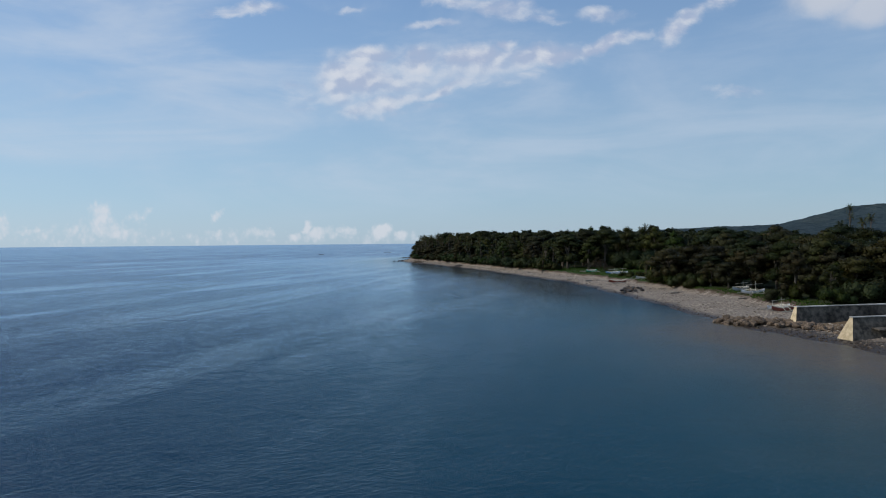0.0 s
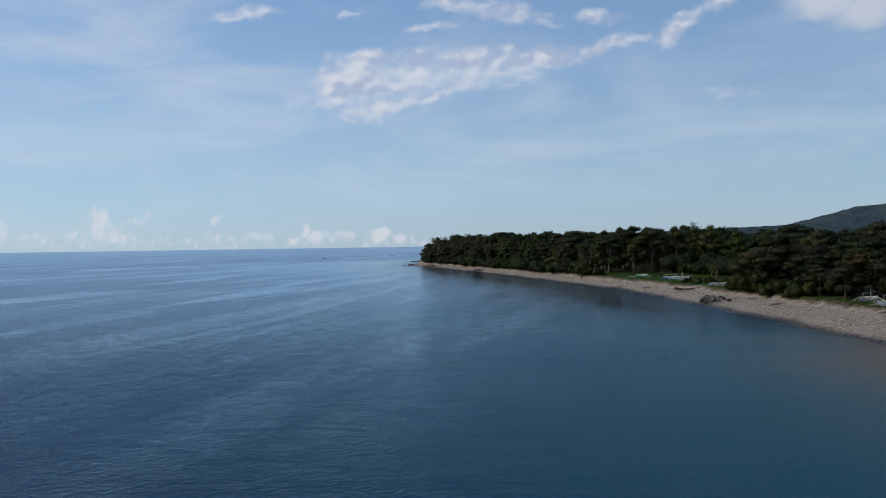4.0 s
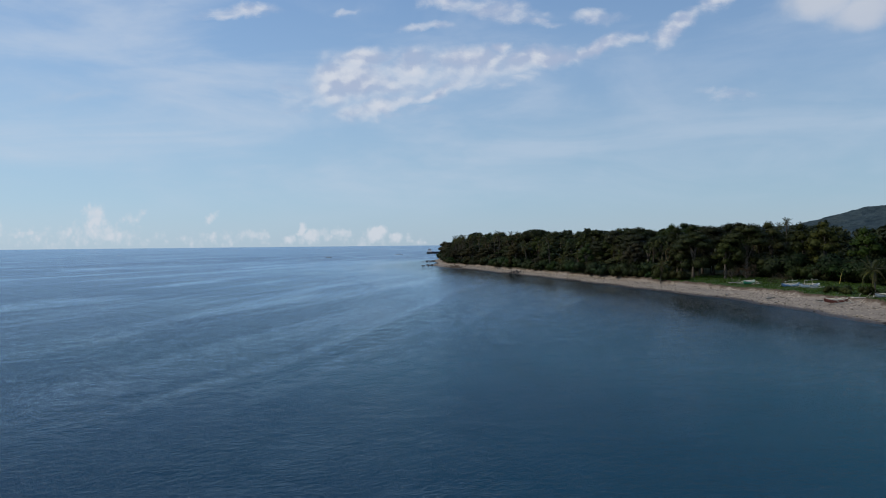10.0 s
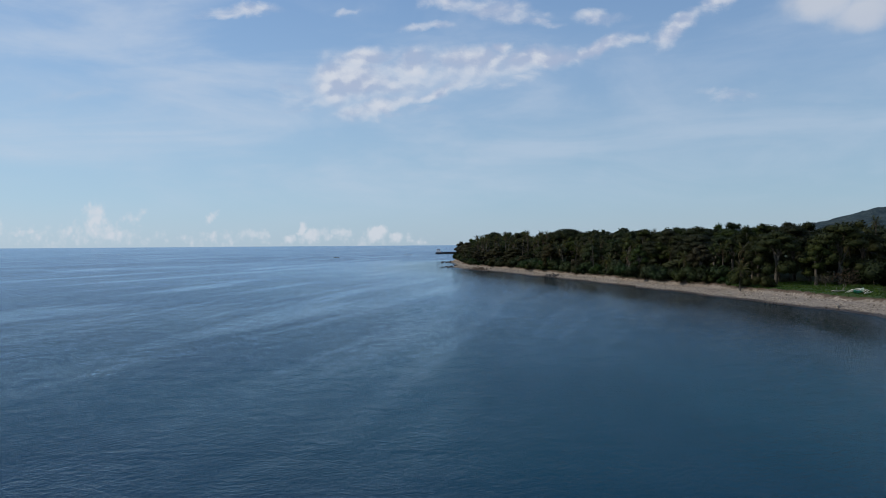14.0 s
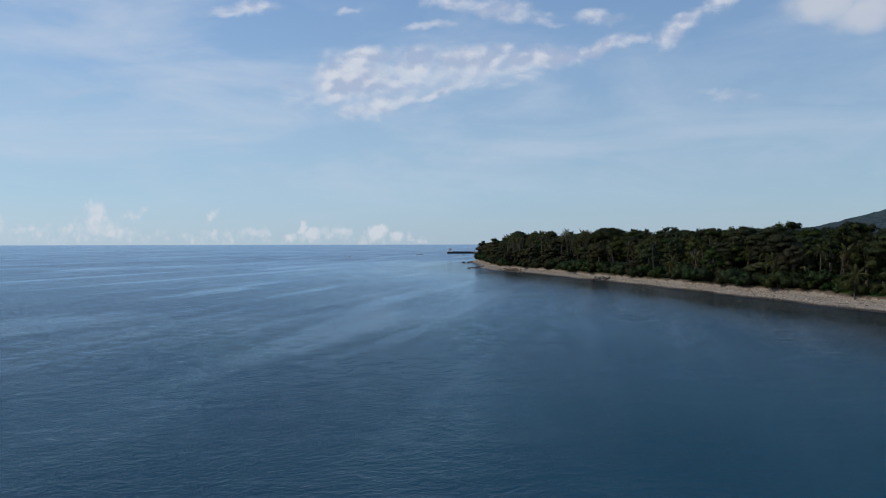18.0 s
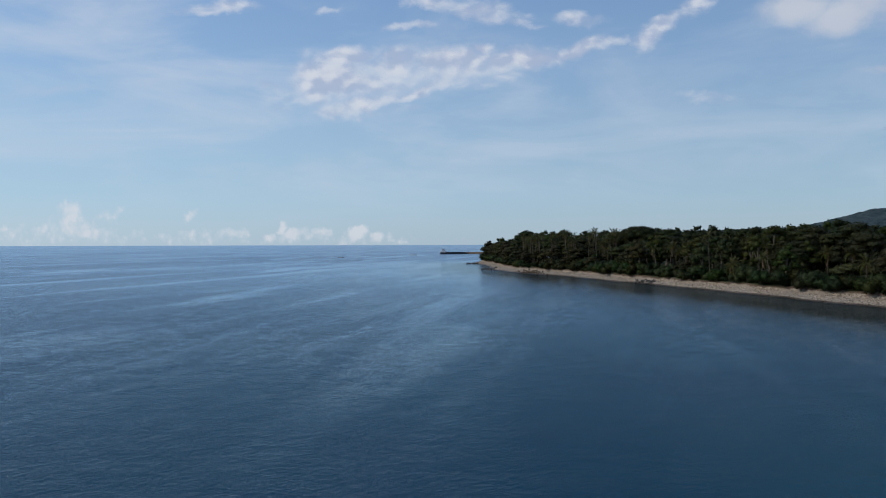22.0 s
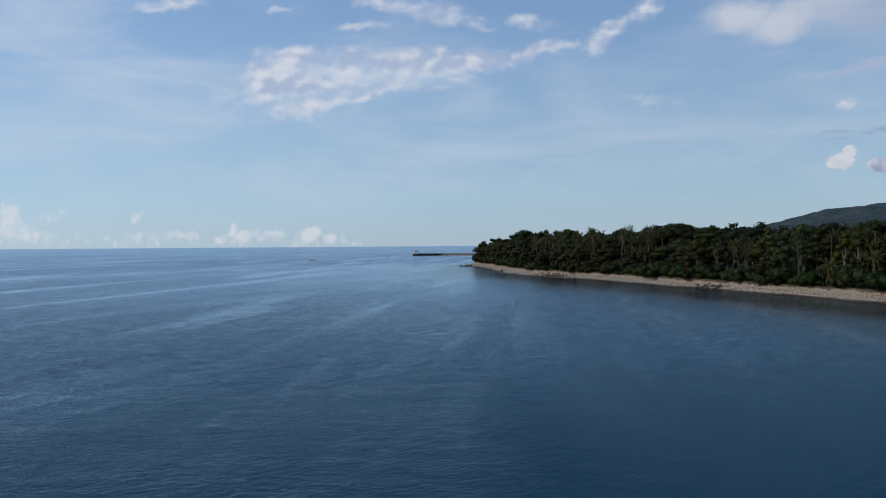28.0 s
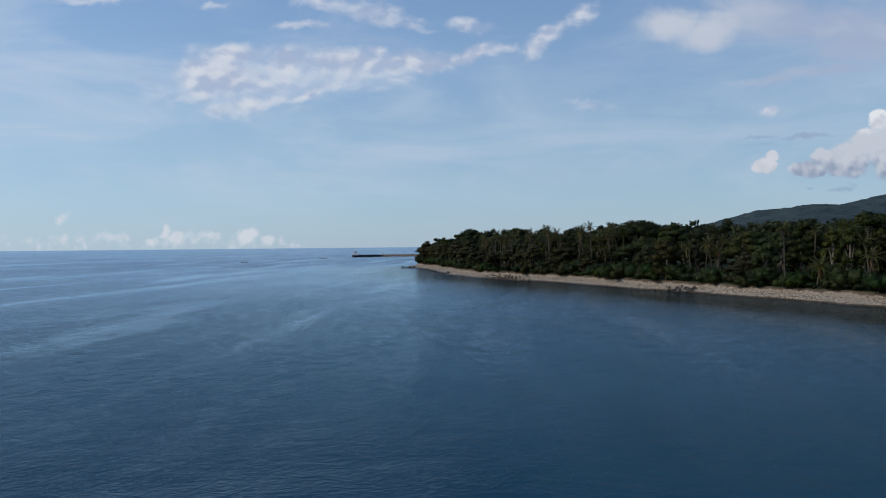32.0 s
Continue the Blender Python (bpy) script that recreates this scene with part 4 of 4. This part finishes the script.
def plant_palm(x, y, top, turn, label="coconut palm with a slim pale trunk and drooping fronds", spread=0.85):
    """A palm whose crown sits at the height top over the sea."""
    want = top - 1.3 - z_at(x, y)
    height, bend, trunk, leaves = min(PALMS, key=lambda p: abs(p[0] - want))
    q = want / height
    ob = thing("coconut_palm", label, "palm tree", "coconut palms of the shore", stand(x, y, turn))
    part("trunk", trunk, ob, m=Matrix.Diagonal((1, 1, q, 1)))
    head = Matrix.Translation((bend, 0.15 * math.sin(5.0), want))
    part("coconut_bunch", NUTS, ob, m=head)
    for a, up, sort, size in leaves:
        size *= spread
        part("frond", FRONDS[sort], ob, "dead brown frond" if sort == 3 else "", head @ pose(0, 0, 0, 0, -up + 12, math.degrees(a)) @ Matrix.Diagonal((size, size, size, 1)))
    return ob


TALL = "tall coconut palm standing above the shore wood"
LOW = "young coconut palm with a broad crown near the beach"
for x, y, top, turn in PALMS_ABOVE:
    plant_palm(x, y, top, turn, TALL, 0.72)
for x, y, top, turn in PALMS_YOUNG:
    plant_palm(x, y, top, turn, LOW, 1.0)
for x, y, top, turn in PALMS_FRONT:
    plant_palm(x + 3.0, y + 5.3, top, turn)
for x, y, top, turn in PALMS_POINT:
    plant_palm(x, y, top + 1.0, turn, TALL, 0.80)
    plant_palm(x + 2.5 + 3 * math.sin(y), y - 4 + 2 * math.cos(y), top - 0.6 + math.sin(3 * y), turn + 140, TALL, 0.78)
for k in range(40):      # palms among the broadleaved trees
    y = 296 + 6.3 * k + rng.uniform(-2, 2)
    back = rng.uniform(9, 46)
    top = float(np.interp(y, [300, 400, 470, 540], [13.5, 15.0, 16.5, 16.5])) + 0.05 * back + rng.uniform(-3.0, 1.0)
    plant_palm(inland(y, back), y, top, rng.uniform(0, 360), "coconut palm rising among the broadleaved trees", rng.uniform(0.7, 0.85))
for x, y, top, turn in PALMS_SLOPE:
    plant_palm(x, y, top, turn, TALL, 0.72)

# ---------------------------------------------------------------- stones
r = np.random.default_rng(77)


def boulder_mesh(seed, mat):
    bm = bmesh.new()
    bmesh.ops.create_icosphere(bm, subdivisions=2, radius=1.0)
    for v in bm.verts:
        k = 1 + 0.45 * noise.noise(v.co * 1.2 + Vector((seed * 7.1, 0, 0))) + 0.30 * noise.noise(v.co * 2.6 + Vector((0, seed * 3.3, 0)))
        v.co = v.co * k
        v.co.z *= 0.85
    me = bpy.data.meshes.new("boulder")
    bm.to_mesh(me)
    bm.free()
    me.materials.append(mat)
    return me


DRY_ROCKS = [boulder_mesh(i, STONE) for i in range(4)]
WET_ROCKS = [boulder_mesh(i + 9, WET_STONE) for i in range(3)]


def boulders(spots, label, group, mats):
    for x, y, size, lift in spots:
        ob = tagged(new("boulder", mats[int(r.integers(len(mats)))]), label, "boulder", group)
        base = max(z_at(x, y), -0.25) + lift
        ob.matrix_basis = pose(x, y, base + size * 0.25, r.uniform(-15, 15), r.uniform(-15, 15), r.uniform(0, 360)) @ Matrix.Diagonal((size, size * r.uniform(0.75, 1.1), size * r.uniform(0.7, 1.0), 1))


def joined_rocks(name, spots, label, mat):
    """Far rocks past counting, as one mesh."""
    ico = bmesh.new()
    bmesh.ops.create_icosphere(ico, subdivisions=1, radius=1.0)
    co, f = np.array([tuple(v.co) for v in ico.verts]), [tuple(v.index for v in p.verts) for p in ico.faces]
    ico.free()
    pieces = []
    for x, y, size, lift in spots:
        lump = co * (1 + r.normal(size=(len(co), 1)) * 0.16) * (size, size * r.uniform(0.75, 1.1), size * 0.8)
        pieces.append((lump + (x, y, max(z_at(x, y), -0.25) + lift + size * 0.25), f))
    tagged(new(name, mesh_of(name, *gathered(pieces), mat, True)), label, "rocks", kind="stuff")


# the rubble spit off the seawall
spots = []
for i in range(150):
    u = r.uniform(0, 1)
    x, y = 49.4 + 11.5 * u + r.normal() * 0.5, 122.5 - 12.5 * u + r.normal() * (1.2 + 1.6 * u)
    spots.append((x, y, r.uniform(0.38, 0.75), r.uniform(0, 0.75 - 0.4 * u)))
boulders(spots, "rounded brown-grey boulder in the rubble spit by the seawall", "boulders of the rubble spit", DRY_ROCKS)
spots = [(r.uniform(59, 74), 0, r.uniform(0.12, 0.38), 0) for _ in range(60)]
spots = [(x, 100.5 + 0.2 * (x - 59) + r.uniform(1.5, 13), q, lift) for x, _, q, lift in spots]
boulders(spots, "brown rubble stone between the two seawalls", "rubble between the seawalls", DRY_ROCKS)
spots = [(52.4 + r.normal() * 1.5, 193.3 + r.normal() * 1.9, r.uniform(0.25, 0.6), r.uniform(0, 0.7)) for _ in range(46)]
boulders(spots, "dark angular boulder in a heap on the beach", "boulders of the beach heap", WET_ROCKS + DRY_ROCKS[:1])
spots = [(float(coast(y)) + r.normal() * 1.3 + 1.0, y, r.uniform(0.2, 0.5), r.uniform(0, 0.45)) for y in 397 + 2.6 * r.normal(size=40)]
boulders(spots, "dark wet boulder at the water's edge", "boulders at the water's edge", WET_ROCKS)
spots = [(float(coast(y)) + abs(r.normal()) * 2.5, y, r.uniform(0.22, 0.55), r.uniform(0, 0.4)) for y in 482 + 7 * r.normal(size=70)]
joined_rocks("point_rubble", spots, "tan and grey boulders on the stony point", STONE)
spots = [(float(coast(y)) - abs(r.normal()) * 4 + 1, y, r.uniform(0.3, 0.75), r.uniform(0, 0.3)) for y in np.r_[532 + 9 * r.normal(size=26), 640 + 9 * r.normal(size=26)]]
joined_rocks("offshore_rocks", spots, "low dark rocks off the wooded point", WET_STONE)

# cobbles strewn over the beach, past counting
ico = [(0, 0, -1), (0.72, -0.53, -0.45), (-0.28, -0.85, -0.45), (-0.89, 0, -0.45), (-0.28, 0.85, -0.45), (0.72, 0.53, -0.45),
       (0.28, -0.85, 0.45), (-0.72, -0.53, 0.45), (-0.72, 0.53, 0.45), (0.28, 0.85, 0.45), (0.89, 0, 0.45), (0, 0, 1)]
tri = [(0, 1, 2), (1, 0, 5), (0, 2, 3), (0, 3, 4), (0, 4, 5), (1, 5, 10), (2, 1, 6), (3, 2, 7), (4, 3, 8), (5, 4, 9),
       (1, 10, 6), (2, 6, 7), (3, 7, 8), (4, 8, 9), (5, 9, 10), (6, 10, 11), (7, 6, 11), (8, 7, 11), (9, 8, 11), (10, 9, 11)]
n = 9000
ys = np.r_[r.uniform(84, 122, 2400), r.uniform(122, 160, 1000), r.uniform(160, 300, 2200), r.uniform(240, 480, 2600), r.uniform(480, 660, 800)]
ws = r.uniform(0, 1, n) ** 0.8 * np.where(ys < 122, 0.4, 1)
xs = coast(ys) + ws * beach_width(ys) * 0.98
sz = 0.07 + 0.20 * r.uniform(0, 1, n) ** 3 + 0.06 * (ys > 300)
base = np.stack([xs, ys, land_z(xs, ys)], 1)
shape = np.array(ico)[None] * (sz[:, None] * r.uniform(0.7, 1.4, (n, 3)) * (1, 1, 0.7))[:, None]
v = (base[:, None] + shape).reshape(-1, 3)
f = (np.arange(n)[:, None, None] * 12 + np.array(tri)[None]).reshape(-1, 3)


def cobble():
    m, k, b = material("cobble", 0.85, 0.25)
    isle = k.put("ShaderNodeNewGeometry").outputs["Random Per Island"]
    c = k.mix(isle, (0.10, 0.080, 0.060), (0.42, 0.355, 0.28))
    c = k.mix(k.ramp(k.split(spot(k))[2], 0.2, 0.6), k.mix(1.0, c, (0.22, 0.2, 0.185), "MULTIPLY"), c)
    k.link(c, b.inputs["Base Color"])
    relief(k, b, k.noise(spot(k), 9.0, 4.0), 0.4, 0.03)
    return m


tagged(new("beach_cobbles", mesh_of("beach_cobbles", v, f, cobble())), "grey and tan cobbles strewn over the beach", "cobbles", kind="stuff")

# ---------------------------------------------------------------- seawalls at the stream mouth


def seawall(name, x0, y0, x1, y1, top, wide, label):
    """A battered concrete wall with a sloping end, a coping and its pour joints."""
    a, b = Vector((x0, y0, 0)), Vector((x1, y1, 0))
    length = (b - a).length
    ob = thing(name, label, "seawall", "seawalls at the stream mouth", Matrix.Translation((x0, y0, 0)) @ pose(0, 0, 0, 0, 0, math.degrees(math.atan2(y1 - y0, x1 - x0))))
    n = max(2, round(length / 6))
    cut = np.linspace(0, length, n + 1)
    for i in range(n):
        s, e = cut[i] + (0.02 if i else 0), cut[i + 1]
        foot = wide if i == 0 else 0
        v = [(s - foot * 0.75, -wide, 0.2), (e, -wide, 0.2), (e, wide, 0.2), (s - foot * 0.75, wide, 0.2),
             (s, -0.28, top), (e, -0.28, top), (e, 0.28, top), (s, 0.28, top)]
        fs = [(0, 3, 2, 1), (4, 5, 6, 7), (0, 1, 5, 4), (1, 2, 6, 5), (2, 3, 7, 6), (3, 0, 4, 7)]
        # the first panel's end face gets the colour with sunlight painted in
        part("wall_panel", mesh_of("wall_panel", v, fs, [CONCRETE, SUNLIT_END], index=[0, 0, 0, 0, 0, 1 if i == 0 else 0]), ob)
        part("coping", mesh_of("coping", *box(s - 0.05, -0.36, top + 0.004, e, 0.36, top + 0.16, 0.03), CAP), ob, "pale worn coping")
    return ob


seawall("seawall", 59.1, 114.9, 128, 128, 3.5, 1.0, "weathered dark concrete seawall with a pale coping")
seawall("seawall", 59.5, 99.9, 120, 113, 3.4, 1.5, "stained grey concrete seawall with sunlight painted on its sloping end")
slab = thing("concrete_slab", "broken concrete slab leaning at the foot of the seawall", "slab", m=pose(64.5, 99.3, 1.75, 8, 3, 14))
part("slab_body", mesh_of("slab_body", *box(-2.2, -0.7, -0.1, 2.2, 0.7, 0.1, 0.03), CONCRETE), slab)

# ---------------------------------------------------------------- outrigger boats


def hull_mesh(length, wide, deep, paint):
    """A slim double-ended canoe hull, hollow, with raised ends."""
    q = np.linspace(-1, 1, 15)
    v = []
    for u in q:
        w, rise = wide * max(0.03, (1 - abs(u) ** 2.4)), 0.55 * abs(u) ** 3
        x = u * length / 2
        v += [(x, 0, rise * 0.8), (x, w * 0.30, 0.10 + rise * 0.8), (x, w * 0.46, deep * 0.55 + rise), (x, w * 0.5, deep + rise),
              (x, w * 0.42, deep + rise), (x, w * 0.25, 0.2 + rise), (x, -w * 0.25, 0.2 + rise), (x, -w * 0.42, deep + rise),
              (x, -w * 0.5, deep + rise), (x, -w * 0.46, deep * 0.55 + rise), (x, -w * 0.30, 0.10 + rise * 0.8)]
    f = [(i * 11 + j, i * 11 + (j + 1) % 11, (i + 1) * 11 + (j + 1) % 11, (i + 1) * 11 + j) for i in range(14) for j in range(11)]
    f += [tuple(range(11)), tuple(range(14 * 11, 15 * 11))[::-1]]
    return mesh_of("hull", v, f, paint, True)


def outrigger(x, y, turn, length, paint, label, mast=0.0, z=None, trim=None, group="outrigger boats on the beach"):
    ob = thing("outrigger_boat", label, "boat", group, stand(x, y, turn, 1.0, 0.0, 0.0, z))
    part("hull", hull_mesh(length, 0.80, 0.60, paint), ob)
    for s in (-1, 1):
        rail = [(u * length * 0.42, s * 0.39 * (1 - abs(u) ** 2.4 * 0.9), 0.63 + 0.5 * abs(u) ** 3) for u in np.linspace(-1, 1, 9)]
        part("gunwale", mesh_of("gunwale", *tube(rail, 0.045, 5), trim or BAMBOO), ob)
        part("float", mesh_of("float", *tube([(u * length * 0.4, s * 2.0, 0.16 + 0.18 * max(0, u) ** 2) for u in np.linspace(-1, 1, 7)], 0.075, 6), BAMBOO), ob, "bamboo float")
    for u in (-0.24, 0.0, 0.24):
        arm = [(u * length, t * 2.05, 1.02 - 0.80 * abs(t) ** 2.2) for t in np.linspace(-1, 1, 11)]
        part("outrigger_arm", mesh_of("outrigger_arm", *tube(arm, 0.055, 5), BAMBOO), ob)
    part("thwart", mesh_of("thwart", *box(-0.6, -0.34, 0.50, 0.5, 0.34, 0.56, 0.01), WOOD), ob)
    if mast:
        part("mast", mesh_of("mast", *tube([(0.8, 0, 0.3), (0.75, 0.03, mast)], [0.06, 0.04], 6), BAMBOO), ob)
        part("mast", mesh_of("mast", *tube([(-1.6, 0, 0.3), (-1.6, 0.03, mast * 0.75)], [0.05, 0.04], 6), BAMBOO), ob)
        part("boom", mesh_of("boom", *tube([(-1.9, 0, mast * 0.72), (2.6, 0.1, mast * 0.8)], 0.04, 5), BAMBOO), ob)
    return ob


outrigger(64.6, 132.0, 24, 6.2, WHITE, "grey-white outrigger boat drawn up beside the seawall", 2.6)
outrigger(63.8, 128.4, 16, 5.4, RED, "brown wooden outrigger boat beside the seawall")
outrigger(69.8, 154.5, 14, 6.2, WHITE, "white outrigger boat under the trees by the beach", 2.8)
outrigger(70.4, 162.0, 26, 5.6, WHITE, "weathered white outrigger boat under the trees", 2.4)
outrigger(56.5, 261.0, 40, 6.6, GREEN, "green and white outrigger boat on the grass above the beach", 0, trim=WHITE)
outrigger(61.8, 249.5, 20, 6.0, BLUE, "pale blue and white outrigger boat on the grass", 2.2, trim=WHITE)
outrigger(62.6, 242.0, 18, 6.2, WHITE, "white outrigger boat with posts on the grass", 2.5, trim=BLUE)
outrigger(56.5, 220.0, 18, 7.4, RED, "red-brown wooden boat among driftwood above the beach", 0)
outrigger(63.0, 213.5, 12, 6.4, WHITE, "white outrigger boat beside the bushes above the beach", 0)
outrigger(-79, 978, 10, 9.5, WHITE, "small white outrigger fishing boat afloat offshore", 3.6, z=-0.3, group="fishing boats afloat")
outrigger(-150, 845, 0, 6.0, DARK, "small dark outrigger fishing boat afloat offshore", 0, z=-0.3, group="fishing boats afloat")

pole = thing("leaning_pole", "yellow bamboo pole leaning in the grass clearing", "pole", m=stand(76.0, 252.5, 30))
part("shaft", mesh_of("shaft", *tube([(0, 0, -0.3), (0.9, 0.1, 1.7), (2.1, 0.2, 3.8)], [0.06, 0.055, 0.045], 7), YELLOW), pole)


def driftwood(x, y, turn, length, label):
    ob = thing("driftwood_log", label, "log", "driftwood on the beach", stand(x, y, turn))
    q = np.linspace(-0.5, 0.5, 8)
    line = np.stack([q * length, 0.25 * np.sin(q * 5), 0.14 + 0.10 * np.abs(q)], 1)
    part("stem", mesh_of("stem", *tube(line, np.linspace(0.2, 0.09, 8), 7), WOOD, True), ob)
    for k in range(3):
        p = line[2 + 2 * k]
        part("branch", mesh_of("branch", *tube([p, p + (0.4, 0.5 * (-1) ** k, 0.5), p + (0.9, 0.9 * (-1) ** k, 0.9 + 0.3 * k)], [0.07, 0.05, 0.02], 5), WOOD), ob)


for x, y, turn, length in [(50.6, 236.7, 30, 4.5), (46.5, 252.6, 60, 3.5), (54.8, 266.0, 10, 4.0), (57.0, 224.0, 8, 6.5), (60.5, 217.5, -12, 5.0), (62.5, 205.0, 70, 3.0),
                           (60.0, 176.0, 20, 4.0), (37.5, 288.0, 110, 3.0), (27.0, 330.0, 120, 3.2), (18.5, 366.0, 100, 3.4), (66.5, 150.5, 15, 4.4), (61.0, 189.5, -25, 3.0)]:
    driftwood(x, y, turn, length, "grey weathered driftwood log with broken branches on the shingle")

# grass in the clearing and along the bank
n = 21000
ys = np.r_[r.uniform(196, 300, 18000), r.uniform(120, 196, 3000)]
xs = coast(ys) + beach_width(ys) + 0.4 + np.where(ys > 196, r.uniform(0, 29, n), np.abs(r.normal(size=n)) * 3)
a, h = r.uniform(0, 6.28, n), r.uniform(0.12, 0.4, n)
base = np.stack([xs, ys, land_z(xs, ys) - 0.03], 1)
w = 0.10 + 0.12 * r.uniform(0, 1, n)
side = np.stack([np.cos(a) * w, np.sin(a) * w, 0 * a], 1)
lean = np.stack([r.normal(size=n) * 0.2, r.normal(size=n) * 0.2, h], 1)
v = np.stack([base - side, base + side, base + lean], 1).reshape(-1, 3)
f = np.arange(n * 3).reshape(-1, 3)
tagged(new("grass", mesh_of("grass", v, f, GRASS)), "rough green grass behind the beach", "grass", kind="stuff")

# ---------------------------------------------------------------- pier with a moored landing barge, far beyond the point
pier = thing("causeway", "low rubble causeway running out from the far shore", "pier", m=pose(60, 1070, 0, 0, 0, 0))
v, f = [], []
for x in np.linspace(-72, 110, 60):
    k = 0.25 * math.sin(x * 1.7) + 0.2 * math.sin(x * 0.6)
    v += [(x, -6 + k, -1.0), (x, -2.6 + k * 0.5, 2.4 + k * 0.6), (x, 2.6, 2.5), (x, 6, -1.0)]
f = [(i * 4 + j, i * 4 + 4 + j, i * 4 + 5 + j, i * 4 + 1 + j) for i in range(59) for j in range(3)] + [(0, 1, 2, 3)]
part("rubble_bank", mesh_of("rubble_bank", v, f, STONE), pier)
for x in np.linspace(-66, 100, 12):
    part("bollard", mesh_of("bollard", *tube([(x, -1.8, 2.2), (x, -1.8, 3.1)], [0.22, 0.26], 8), DARK), pier)

barge = thing("landing_barge", "dark barge with a red and white wheelhouse at the causeway", "ship", m=pose(-25, 1062, 0, 0, 0, 0))
q = np.linspace(-1, 1, 13)
v, f = [], []
for u in q:
    x, w = u * 19, 4.4 * (1 - 0.35 * max(0, u - 0.6) ** 2 * 4)
    low = -0.8 + 2.6 * max(0, u - 0.75) / 0.25
    top = 1.9 + 0.8 * max(0, -u - 0.5)
    v += [(x, -w * 0.8, low), (x, -w, top), (x, w, top), (x, w * 0.8, low)]
f = [(i * 4 + j, i * 4 + 4 + j, i * 4 + 4 + (j + 1) % 4, i * 4 + (j + 1) % 4) for i in range(12) for j in range(4)] + [(0, 1, 2, 3), (51, 50, 49, 48)]
part("hull", mesh_of("hull", v, f, DARK), barge)
part("wheelhouse", mesh_of("wheelhouse", *box(-18, -3, 2.25, -11.5, 3, 4.6, 0.15), WHITE), barge, "white wheelhouse")
part("upper_cabin", mesh_of("upper_cabin", *box(-17, -2.3, 4.61, -13, 2.3, 6.4, 0.15), WHITE), barge)
part("cabin_roof", mesh_of("cabin_roof", *box(-17.4, -2.7, 6.41, -12.6, 2.7, 6.65, 0.05), RUST), barge, "red cabin roof")
part("lower_band", mesh_of("lower_band", *box(-18.3, -3.2, 1.95, -11.2, 3.2, 2.24, 0.05), RUST), barge, "red painted band")
part("mast", mesh_of("mast", *tube([(-15, 0, 6.6), (-15, 0, 9.5)], [0.12, 0.06], 6), WHITE), barge)
for y in (-4.2, 4.2):
    part("bulwark", mesh_of("bulwark", *box(-11, y - 0.12, 1.9, 14, y + 0.12, 2.7, 0.03), DARK), barge)
part("bow_ramp", mesh_of("bow_ramp", *box(18.2, -3.2, 1.6, 18.6, 3.2, 4.2, 0.08), DARK), barge, "raised bow ramp")
